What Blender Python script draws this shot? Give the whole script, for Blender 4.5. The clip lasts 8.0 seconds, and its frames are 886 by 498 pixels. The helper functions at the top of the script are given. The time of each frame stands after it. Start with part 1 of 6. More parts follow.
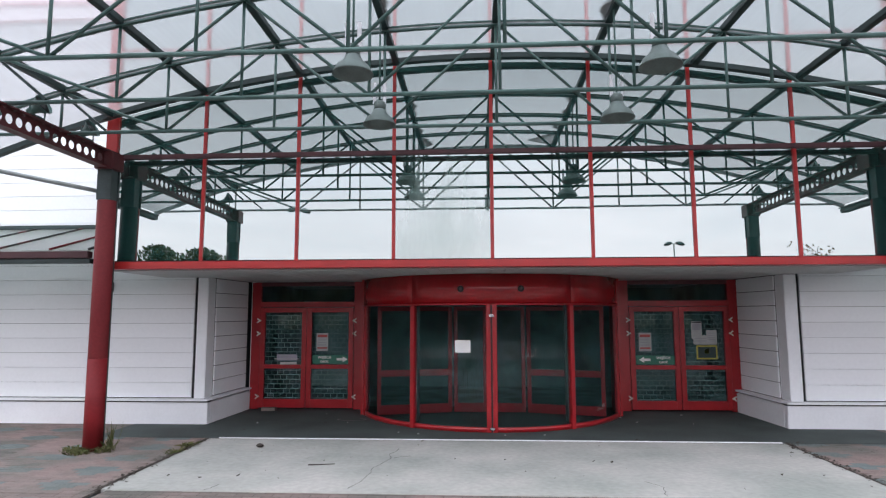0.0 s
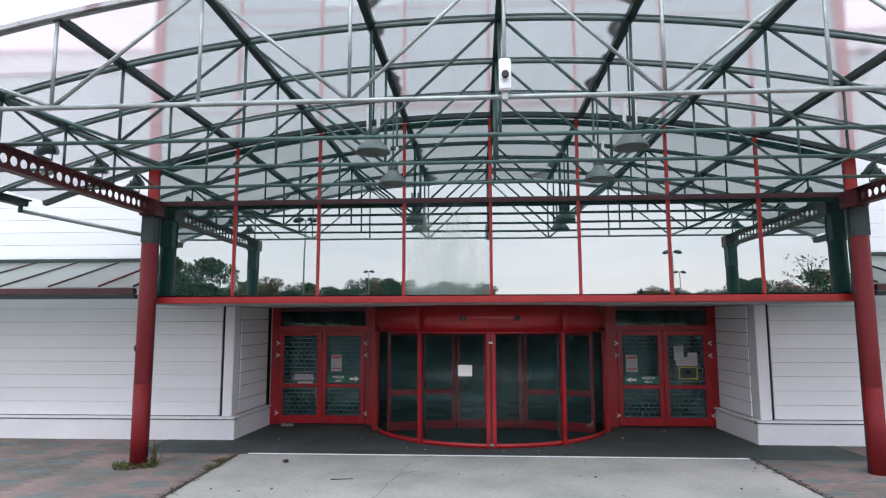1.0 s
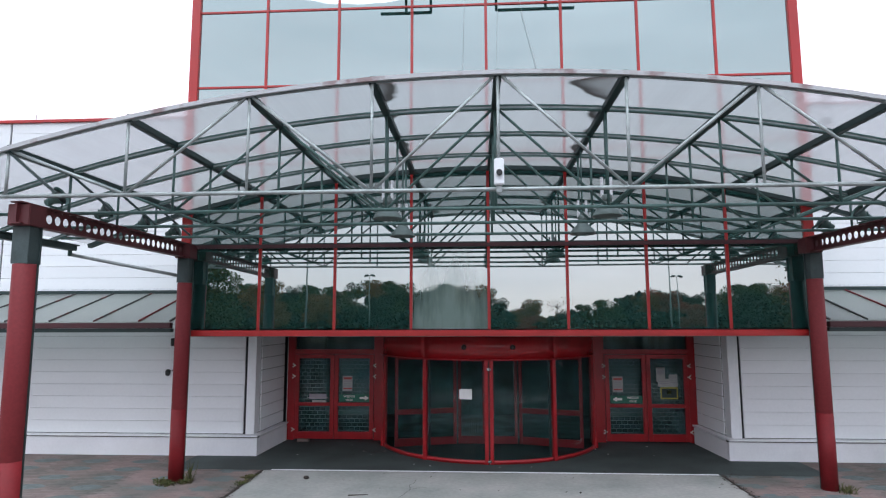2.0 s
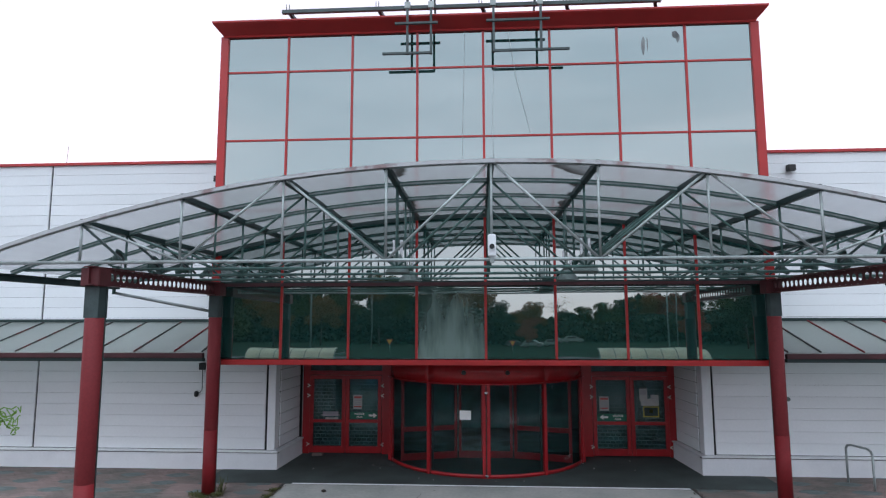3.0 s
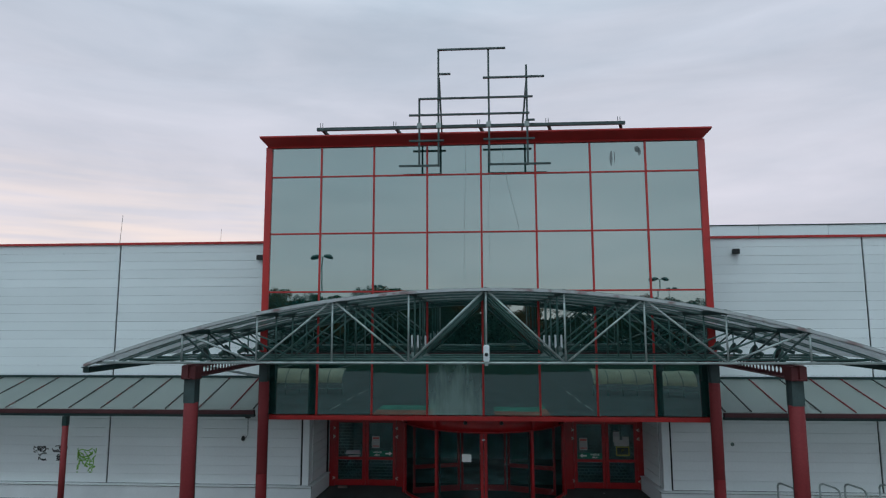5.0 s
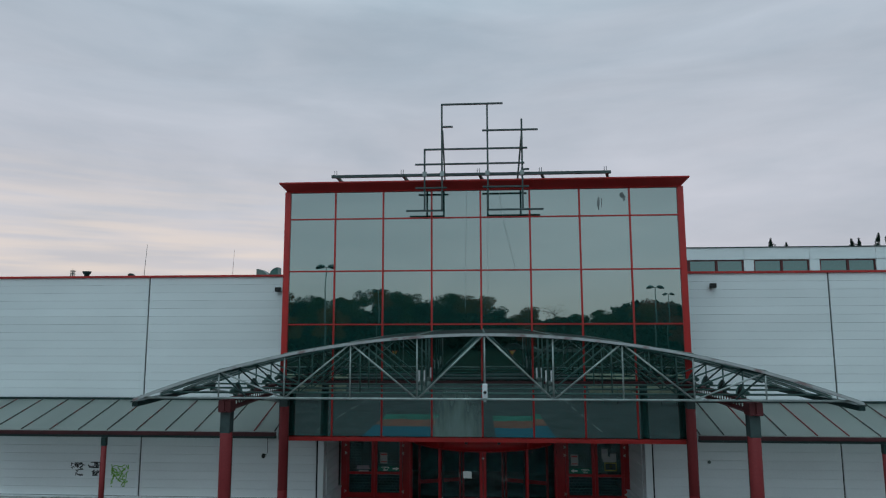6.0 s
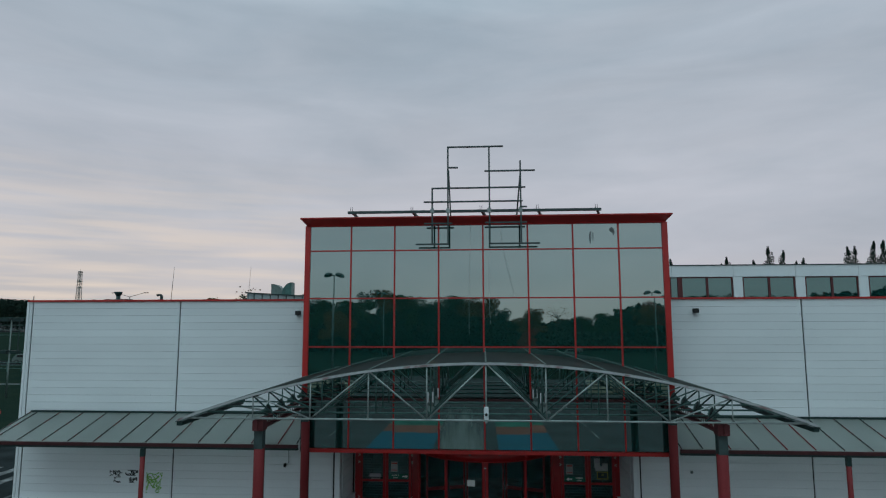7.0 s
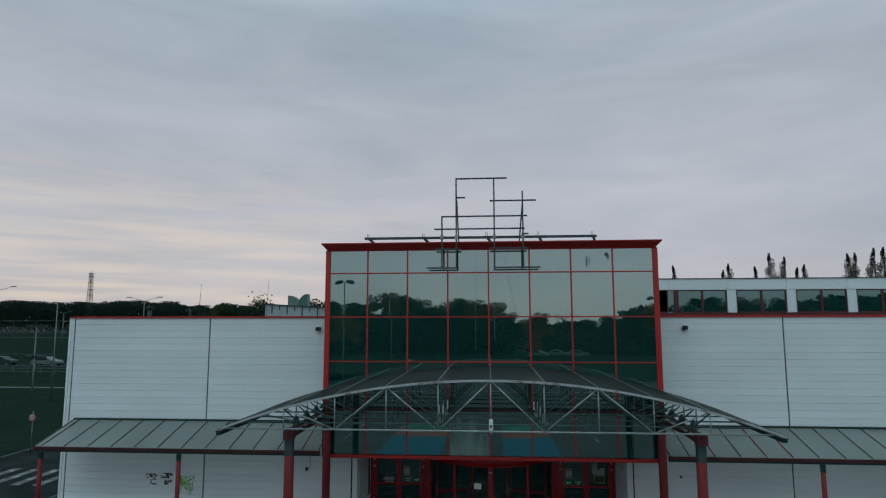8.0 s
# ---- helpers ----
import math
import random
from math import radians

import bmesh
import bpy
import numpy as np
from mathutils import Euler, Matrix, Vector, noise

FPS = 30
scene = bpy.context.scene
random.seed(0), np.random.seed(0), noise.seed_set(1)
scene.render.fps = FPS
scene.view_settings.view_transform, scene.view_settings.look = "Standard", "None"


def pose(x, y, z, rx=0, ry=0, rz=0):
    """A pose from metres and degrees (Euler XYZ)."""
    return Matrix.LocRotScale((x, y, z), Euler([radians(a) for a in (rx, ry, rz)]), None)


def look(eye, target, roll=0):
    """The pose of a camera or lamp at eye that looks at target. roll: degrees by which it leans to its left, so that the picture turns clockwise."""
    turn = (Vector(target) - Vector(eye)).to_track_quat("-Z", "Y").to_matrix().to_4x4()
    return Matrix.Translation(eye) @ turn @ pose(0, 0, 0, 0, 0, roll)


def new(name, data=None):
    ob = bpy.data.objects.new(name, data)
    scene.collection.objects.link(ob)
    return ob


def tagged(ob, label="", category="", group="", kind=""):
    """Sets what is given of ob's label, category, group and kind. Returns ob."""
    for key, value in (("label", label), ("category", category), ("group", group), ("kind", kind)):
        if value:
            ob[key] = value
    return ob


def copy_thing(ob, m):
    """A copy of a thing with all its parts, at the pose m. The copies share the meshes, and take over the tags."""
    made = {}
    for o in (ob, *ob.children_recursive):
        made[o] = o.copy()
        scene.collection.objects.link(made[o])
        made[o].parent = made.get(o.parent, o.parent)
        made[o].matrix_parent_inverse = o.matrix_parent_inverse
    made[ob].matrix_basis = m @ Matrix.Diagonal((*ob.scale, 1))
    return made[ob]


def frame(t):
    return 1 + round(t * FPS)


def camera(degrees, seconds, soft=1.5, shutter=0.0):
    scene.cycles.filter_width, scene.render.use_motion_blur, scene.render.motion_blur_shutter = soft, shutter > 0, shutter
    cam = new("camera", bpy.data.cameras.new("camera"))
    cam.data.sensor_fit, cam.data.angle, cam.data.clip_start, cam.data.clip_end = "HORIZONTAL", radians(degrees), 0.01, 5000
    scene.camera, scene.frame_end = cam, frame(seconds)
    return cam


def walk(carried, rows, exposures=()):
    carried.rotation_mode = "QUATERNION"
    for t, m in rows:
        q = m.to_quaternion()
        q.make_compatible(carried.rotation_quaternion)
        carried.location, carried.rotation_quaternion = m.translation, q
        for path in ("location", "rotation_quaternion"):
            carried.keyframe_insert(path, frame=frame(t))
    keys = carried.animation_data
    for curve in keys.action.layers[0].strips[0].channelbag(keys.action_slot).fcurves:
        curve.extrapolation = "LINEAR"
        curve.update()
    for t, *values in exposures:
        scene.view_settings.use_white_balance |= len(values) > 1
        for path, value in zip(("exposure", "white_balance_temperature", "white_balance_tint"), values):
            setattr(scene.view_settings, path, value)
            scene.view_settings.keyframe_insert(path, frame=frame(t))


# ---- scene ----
cam = camera(73.5, 8.0, soft=1.2)
PATH = [
    (0, (-0.239, -1.831, 1.891), (-0.350, 0.154, 2.108), -0.15),
    (0.5, (-0.226, -2.405, 2.085), (-0.342, -0.421, 2.312), -0.12),
    (1, (-0.224, -2.998, 2.329), (-0.340, -1.014, 2.557), -0.15),
    (1.5, (-0.219, -3.622, 2.559), (-0.333, -1.639, 2.791), -0.17),
    (2.8, (-0.170, -5.415, 3.480), (-0.286, -3.430, 3.699), -0.12),
    (3, (-0.142, -5.717, 3.570), (-0.261, -3.733, 3.796), -0.13),
    (3.5, (-0.130, -6.420, 3.910), (-0.250, -4.438, 4.140), -0.08),
    (4, (-0.132, -7.226, 4.269), (-0.250, -5.243, 4.502), -0.11),
    (4.5, (-0.108, -8.032, 4.660), (-0.228, -6.049, 4.897), -0.18),
    (6, (-0.054, -10.593, 6.021), (-0.175, -8.611, 6.256), -0.17),
    (6.5, (-0.048, -11.535, 6.339), (-0.155, -9.552, 6.576), -0.17),
    (7, (-0.003, -12.476, 6.785), (-0.137, -10.494, 7.018), -0.12),
    (7.5, (0.080, -13.407, 7.160), (-0.079, -11.427, 7.392), -0.10),
    (8, (0.048, -14.360, 7.377), (-0.108, -12.380, 7.611), -0.10),
]
EXPOSURES = [(0, 1.03, 6950, 27), (1.5, 0.80, 6800, 25), (3, 0.27, 6450, 22), (3.5, 0.06, 6400, 19), (4.5, -0.40, 6250, 11), (6, -0.88, 6050, 2), (8, -1.08, 6000, 1)]
walk(cam, [(t, look(eye, target, roll)) for t, eye, target, roll in PATH], EXPOSURES)

# ---- sky and sun: thick overcast, the veiled sun high over the car park ----
SUN_ELEV, SUN_AZ = radians(54), radians(195)


def overcast_world():
    w = bpy.data.worlds.new("sky")
    scene.world = w
    w.use_nodes = True
    nt = w.node_tree
    nt.nodes.clear()
    out = nt.nodes.new("ShaderNodeOutputWorld")
    bg = nt.nodes.new("ShaderNodeBackground")
    bg.inputs["Strength"].default_value = 0.1
    sky = nt.nodes.new("ShaderNodeTexSky")
    sky.sky_type = "NISHITA"
    sky.sun_disc = False
    sky.sun_elevation, sky.sun_rotation = SUN_ELEV, SUN_AZ
    co = nt.nodes.new("ShaderNodeTexCoord")
    mp = nt.nodes.new("ShaderNodeMapping")
    mp.inputs["Scale"].default_value = (1.0, 1.0, 3.8)
    nz = nt.nodes.new("ShaderNodeTexNoise")
    nz.inputs["Scale"].default_value, nz.inputs["Detail"].default_value, nz.inputs["Roughness"].default_value = 2.3, 6, 0.55
    nz.inputs["Distortion"].default_value = 0.4
    ramp = nt.nodes.new("ShaderNodeValToRGB")
    ramp.color_ramp.elements[0].position, ramp.color_ramp.elements[1].position = 0.34, 0.68
    ramp.color_ramp.elements[0].color = (0.73, 0.75, 0.82, 1)
    ramp.color_ramp.elements[1].color = (0.91, 0.885, 0.945, 1)
    sep = nt.nodes.new("ShaderNodeSeparateXYZ")
    # height ramp: warm low rim, brighter towards the zenith
    rise = nt.nodes.new("ShaderNodeValToRGB")
    rise.color_ramp.elements[0].position, rise.color_ramp.elements[1].position = 0.0, 1.0
    rise.color_ramp.elements[0].color = (1.18, 1.02, 0.95, 1)
    rise.color_ramp.elements[1].color = (1.62, 2.08, 2.12, 1)
    e = rise.color_ramp.elements.new(0.1)
    e.color = (1.14, 1.06, 1.06, 1)
    e = rise.color_ramp.elements.new(0.24)
    e.color = (1.10, 1.06, 1.07, 1)
    e = rise.color_ramp.elements.new(0.46)
    e.color = (0.91, 0.96, 1.0, 1)
    e = rise.color_ramp.elements.new(0.68)
    e.color = (1.34, 1.60, 1.64, 1)
    mul = nt.nodes.new("ShaderNodeMix")
    mul.data_type, mul.blend_type = "RGBA", "MULTIPLY"
    mul.inputs[0].default_value = 1.0
    gain = nt.nodes.new("ShaderNodeMix")
    gain.data_type, gain.blend_type = "RGBA", "MULTIPLY"
    gain.inputs[0].default_value = 1.0
    gain.inputs[7].default_value = (10.0, 10.0, 10.0, 1)
    mix = nt.nodes.new("ShaderNodeMix")
    mix.data_type = "RGBA"
    mix.inputs[0].default_value = 0.93
    L = nt.links.new
    L(co.outputs["Generated"], mp.inputs["Vector"])
    L(mp.outputs[0], nz.inputs["Vector"])
    L(nz.outputs[0], ramp.inputs[0])
    L(co.outputs["Generated"], sep.inputs[0])
    L(sep.outputs[2], rise.inputs[0])
    L(ramp.outputs[0], mul.inputs[6])
    L(rise.outputs[0], mul.inputs[7])
    south = nt.nodes.new("ShaderNodeMapRange")
    south.inputs[1].default_value, south.inputs[2].default_value = 0.35, -0.35
    south.interpolation_type = "SMOOTHSTEP"
    lean = nt.nodes.new("ShaderNodeMix")
    lean.data_type = "RGBA"
    lean.inputs[6].default_value, lean.inputs[7].default_value = (1.19, 1.19, 1.19, 1), (0.98, 1.12, 1.11, 1)
    veil = nt.nodes.new("ShaderNodeMix")
    veil.data_type, veil.blend_type = "RGBA", "MULTIPLY"
    veil.inputs[0].default_value = 1.0
    L(sep.outputs[1], south.inputs[0])
    L(south.outputs[0], lean.inputs[0])
    L(mul.outputs[2], veil.inputs[6])
    L(lean.outputs[2], veil.inputs[7])
    mp4 = nt.nodes.new("ShaderNodeMapping")
    mp4.inputs["Scale"].default_value = (1.3, 1.3, 8.0)
    n4 = nt.nodes.new("ShaderNodeTexNoise")
    n4.inputs["Scale"].default_value, n4.inputs["Detail"].default_value, n4.inputs["Distortion"].default_value = 1.9, 6, 0.6
    band = nt.nodes.new("ShaderNodeMapRange")
    band.inputs[1].default_value, band.inputs[2].default_value = 0.32, 0.68
    band.inputs[3].default_value, band.inputs[4].default_value = 0.95, 1.06
    layer = nt.nodes.new("ShaderNodeVectorMath")
    layer.operation = "SCALE"
    L(co.outputs["Generated"], mp4.inputs["Vector"])
    L(mp4.outputs[0], n4.inputs["Vector"])
    L(n4.outputs[0], band.inputs[0])
    L(veil.outputs[2], layer.inputs[0])
    L(band.outputs[0], layer.inputs["Scale"])
    L(layer.outputs[0], gain.inputs[6])
    # thin streaked gap in the cloud, low in the north-west
    dot = nt.nodes.new("ShaderNodeVectorMath")
    dot.operation = "DOT_PRODUCT"
    dot.inputs[1].default_value = (-0.62, 0.78, 0.0)
    side = nt.nodes.new("ShaderNodeMapRange")
    side.inputs[1].default_value, side.inputs[2].default_value = 0.72, 0.99
    low = nt.nodes.new("ShaderNodeMapRange")
    low.inputs[1].default_value, low.inputs[2].default_value = 0.26, 0.05
    mp2 = nt.nodes.new("ShaderNodeMapping")
    mp2.inputs["Scale"].default_value = (2.0, 2.0, 34.0)
    n2 = nt.nodes.new("ShaderNodeTexNoise")
    n2.inputs["Scale"].default_value, n2.inputs["Detail"].default_value = 2.0, 5
    st = nt.nodes.new("ShaderNodeMapRange")
    st.inputs[1].default_value, st.inputs[2].default_value = 0.40, 0.66
    st.inputs[3].default_value, st.inputs[4].default_value = 0.25, 1.0
    a1 = nt.nodes.new("ShaderNodeMath")
    a2 = nt.nodes.new("ShaderNodeMath")
    a1.operation = a2.operation = "MULTIPLY"
    glow = nt.nodes.new("ShaderNodeMix")
    glow.data_type = "RGBA"
    glow.inputs[7].default_value = (17.5, 13.6, 11.4, 1)
    L(co.outputs["Generated"], dot.inputs[0])
    L(dot.outputs["Value"], side.inputs[0])
    L(sep.outputs[2], low.inputs[0])
    L(co.outputs["Generated"], mp2.inputs["Vector"])
    L(mp2.outputs[0], n2.inputs["Vector"])
    L(n2.outputs[0], st.inputs[0])
    L(side.outputs[0], a1.inputs[0])
    L(low.outputs[0], a1.inputs[1])
    L(a1.outputs[0], a2.inputs[0])
    L(st.outputs[0], a2.inputs[1])
    L(a2.outputs[0], glow.inputs[0])
    L(gain.outputs[2], glow.inputs[6])
    L(sky.outputs[0], mix.inputs[6])
    L(glow.outputs[2], mix.inputs[7])
    L(mix.outputs[2], bg.inputs["Color"])
    L(bg.outputs[0], out.inputs[0])


overcast_world()
sun = bpy.data.lights.new("sun", "SUN")
sun.energy, sun.angle, sun.color = 0.75, radians(50), (0.92, 1.0, 1.0)
sun_ob = new("sun", sun)
sun_ob.matrix_world = look((math.sin(SUN_AZ) * 40, math.cos(SUN_AZ) * 40, math.tan(SUN_ELEV) * 40 + 20), (0, 0, 20))


# ---- materials ----
BAY_FOG = 0.72        # middle of the fogged pane, west of the axis


def mat(name, color, rough=0.6, metal=0.0, vary=0.12, scale=3.0, fine=60.0, bump=0.0, stretch=(1, 1, 1), second=None, rand=0.0, spec=0.5, lo=0.35, hi=0.7):
    """Principled material with two scales of variation in the object's own metres."""
    m = bpy.data.materials.new(name)
    m.use_nodes = True
    nt = m.node_tree
    b = nt.nodes["Principled BSDF"]
    L = nt.links.new
    b.inputs["Roughness"].default_value, b.inputs["Metallic"].default_value = rough, metal
    b.inputs["Specular IOR Level"].default_value = spec
    geo = nt.nodes.new("ShaderNodeNewGeometry")
    mp = nt.nodes.new("ShaderNodeMapping")
    mp.inputs["Scale"].default_value = stretch
    L(geo.outputs["Position"], mp.inputs["Vector"])
    big = nt.nodes.new("ShaderNodeTexNoise")
    big.inputs["Scale"].default_value, big.inputs["Detail"].default_value = scale, 5
    small = nt.nodes.new("ShaderNodeTexNoise")
    small.inputs["Scale"].default_value, small.inputs["Detail"].default_value = fine, 3
    L(mp.outputs[0], big.inputs["Vector"])
    L(geo.outputs["Position"], small.inputs["Vector"])
    ramp = nt.nodes.new("ShaderNodeValToRGB")
    ramp.color_ramp.elements[0].position, ramp.color_ramp.elements[1].position = lo, hi
    c2 = second or [max(0.0, c * (1 - 2 * vary)) for c in color]
    ramp.color_ramp.elements[0].color = (*c2, 1)
    ramp.color_ramp.elements[1].color = (*color, 1)
    L(big.outputs[0], ramp.inputs[0])
    mx = nt.nodes.new("ShaderNodeMix")
    mx.data_type, mx.blend_type = "RGBA", "MULTIPLY"
    mx.inputs[0].default_value = min(1.0, vary * 3)
    r2 = nt.nodes.new("ShaderNodeValToRGB")
    r2.color_ramp.elements[0].position, r2.color_ramp.elements[1].position = 0.3, 0.7
    r2.color_ramp.elements[0].color, r2.color_ramp.elements[1].color = (0.72, 0.72, 0.72, 1), (1.08, 1.08, 1.08, 1)
    L(small.outputs[0], r2.inputs[0])
    L(ramp.outputs[0], mx.inputs[6])
    L(r2.outputs[0], mx.inputs[7])
    last = mx.outputs[2]
    if rand:
        info = nt.nodes.new("ShaderNodeObjectInfo")
        hs = nt.nodes.new("ShaderNodeHueSaturation")
        mr = nt.nodes.new("ShaderNodeMapRange")
        mr.inputs[3].default_value, mr.inputs[4].default_value = 1 - rand, 1 + rand
        L(info.outputs["Random"], mr.inputs[0])
        L(mr.outputs[0], hs.inputs["Value"])
        L(last, hs.inputs["Color"])
        last = hs.outputs[0]
    L(last, b.inputs["Base Color"])
    if bump:
        bp = nt.nodes.new("ShaderNodeBump")
        bp.inputs["Strength"].default_value, bp.inputs["Distance"].default_value = 0.6, bump
        L(small.outputs[0], bp.inputs["Height"])
        L(bp.outputs[0], b.inputs["Normal"])
    return m


def island_leaves(name, a, b_, c):
    """Leaf material whose colour changes from leaf clump to leaf clump."""
    m = bpy.data.materials.new(name)
    m.use_nodes = True
    nt = m.node_tree
    b = nt.nodes["Principled BSDF"]
    b.inputs["Roughness"].default_value, b.inputs["Specular IOR Level"].default_value = 0.8, 0.08
    geo = nt.nodes.new("ShaderNodeNewGeometry")
    r = nt.nodes.new("ShaderNodeValToRGB")
    r.color_ramp.elements[0].color, r.color_ramp.elements[1].color = (*a, 1), (*c, 1)
    e = r.color_ramp.elements.new(0.5)
    e.color = (*b_, 1)
    nt.links.new(geo.outputs["Random Per Island"], r.inputs[0])
    nt.links.new(r.outputs[0], b.inputs["Base Color"])
    return m


def coated_glass(name, share=0.48, tint=(0.77, 0.875, 0.85), haze=False):
    """Mirror-coated facade glazing: a strong tinted reflection over a dark body."""
    m = bpy.data.materials.new(name)
    m.use_nodes = True
    nt = m.node_tree
    nt.nodes.clear()
    L = nt.links.new
    out = nt.nodes.new("ShaderNodeOutputMaterial")
    gl = nt.nodes.new("ShaderNodeBsdfGlossy")
    gl.inputs["Roughness"].default_value = 0.012
    gl.inputs["Color"].default_value = (*tint, 1)
    df = nt.nodes.new("ShaderNodeBsdfDiffuse")
    df.inputs["Color"].default_value = (0.011, 0.060, 0.054, 1)
    mix = nt.nodes.new("ShaderNodeMixShader")
    mix.inputs[0].default_value = share
    geo = nt.nodes.new("ShaderNodeNewGeometry")
    nz = nt.nodes.new("ShaderNodeTexNoise")
    nz.inputs["Scale"].default_value = 0.9
    L(geo.outputs["Position"], nz.inputs["Vector"])
    bp = nt.nodes.new("ShaderNodeBump")
    bp.inputs["Strength"].default_value, bp.inputs["Distance"].default_value = 0.25, 0.004
    L(nz.outputs[0], bp.inputs["Height"])
    L(bp.outputs[0], gl.inputs["Normal"])
    L(df.outputs[0], mix.inputs[1])
    L(gl.outputs[0], mix.inputs[2])
    last = mix.outputs[0]
    if haze:
        # condensation and run marks between the panes
        sep = nt.nodes.new("ShaderNodeSeparateXYZ")
        L(geo.outputs["Position"], sep.inputs[0])
        mp = nt.nodes.new("ShaderNodeMapping")
        mp.inputs["Scale"].default_value = (4.0, 4.0, 0.75)
        L(geo.outputs["Position"], mp.inputs["Vector"])
        n2 = nt.nodes.new("ShaderNodeTexNoise")
        n2.inputs["Scale"].default_value, n2.inputs["Detail"].default_value = 1.2, 5
        L(mp.outputs[0], n2.inputs["Vector"])
        hi = nt.nodes.new("ShaderNodeMapRange")
        hi.inputs[1].default_value, hi.inputs[2].default_value = 4.3, 2.9
        hi.inputs[3].default_value, hi.inputs[4].default_value = -0.24, 0.20
        L(sep.outputs[2], hi.inputs[0])
        off = nt.nodes.new("ShaderNodeMath")
        off.operation = "ADD"
        off.inputs[1].default_value = BAY_FOG
        L(sep.outputs[0], off.inputs[0])
        far = nt.nodes.new("ShaderNodeMath")
        far.operation = "ABSOLUTE"
        L(off.outputs[0], far.inputs[0])
        mid = nt.nodes.new("ShaderNodeMapRange")
        mid.inputs[1].default_value, mid.inputs[2].default_value = 0.25, 0.72
        mid.inputs[3].default_value, mid.inputs[4].default_value = 0.05, -0.16
        L(far.outputs[0], mid.inputs[0])
        s1 = nt.nodes.new("ShaderNodeMath")
        s2 = nt.nodes.new("ShaderNodeMath")
        s1.operation = s2.operation = "ADD"
        L(n2.outputs[0], s1.inputs[0])
        L(hi.outputs[0], s1.inputs[1])
        L(s1.outputs[0], s2.inputs[0])
        L(mid.outputs[0], s2.inputs[1])
        r = nt.nodes.new("ShaderNodeValToRGB")
        r.color_ramp.elements[0].position, r.color_ramp.elements[1].position = 0.30, 0.78
        r.color_ramp.elements[0].color, r.color_ramp.elements[1].color = (0.02, 0.02, 0.02, 1), (0.42, 0.42, 0.42, 1)
        L(s2.outputs[0], r.inputs[0])
        fog = nt.nodes.new("ShaderNodeBsdfDiffuse")
        fog.inputs["Color"].default_value = (0.44, 0.58, 0.53, 1)
        m2 = nt.nodes.new("ShaderNodeMixShader")
        L(r.outputs[0], m2.inputs[0])
        L(last, m2.inputs[1])
        L(fog.outputs[0], m2.inputs[2])
        last = m2.outputs[0]
    L(last, out.inputs[0])
    return m


def clear_glass(name, tint, gloss=(0.9, 0.95, 0.95), dirt=0.06, weight=0.85, plain=False):
    m = bpy.data.materials.new(name)
    m.use_nodes = True
    nt = m.node_tree
    nt.nodes.clear()
    L = nt.links.new
    out = nt.nodes.new("ShaderNodeOutputMaterial")
    tr = nt.nodes.new("ShaderNodeBsdfTransparent")
    tr.inputs["Color"].default_value = (*tint, 1)
    gl = nt.nodes.new("ShaderNodeBsdfGlossy")
    gl.inputs["Roughness"].default_value = 0.02
    gl.inputs["Color"].default_value = (*gloss, 1)
    fr = nt.nodes.new("ShaderNodeFresnel")
    fr.inputs["IOR"].default_value = 1.5
    mix = nt.nodes.new("ShaderNodeMixShader")
    wk = nt.nodes.new("ShaderNodeMath")
    wk.operation = "MULTIPLY"
    wk.inputs[1].default_value = weight
    L(fr.outputs[0], wk.inputs[0])
    if plain:
        mix.inputs[0].default_value = weight
    else:
        L(wk.outputs[0], mix.inputs[0])
    L(tr.outputs[0], mix.inputs[1])
    L(gl.outputs[0], mix.inputs[2])
    df = nt.nodes.new("ShaderNodeBsdfDiffuse")
    df.inputs["Color"].default_value = (0.45, 0.5, 0.5, 1)
    geo = nt.nodes.new("ShaderNodeNewGeometry")
    mp = nt.nodes.new("ShaderNodeMapping")
    mp.inputs["Scale"].default_value = (14, 14, 1.2)
    nz = nt.nodes.new("ShaderNodeTexNoise")
    nz.inputs["Scale"].default_value, nz.inputs["Detail"].default_value = 1.5, 4
    mr = nt.nodes.new("ShaderNodeMapRange")
    mr.inputs[1].default_value, mr.inputs[2].default_value = 0.45, 0.8
    mr.inputs[3].default_value, mr.inputs[4].default_value = dirt * 0.2, dirt * 2
    L(geo.outputs["Position"], mp.inputs["Vector"])
    L(mp.outputs[0], nz.inputs["Vector"])
    L(nz.outputs[0], mr.inputs[0])
    m2 = nt.nodes.new("ShaderNodeMixShader")
    L(mr.outputs[0], m2.inputs[0])
    L(mix.outputs[0], m2.inputs[1])
    L(df.outputs[0], m2.inputs[2])
    L(m2.outputs[0], out.inputs[0])
    return m


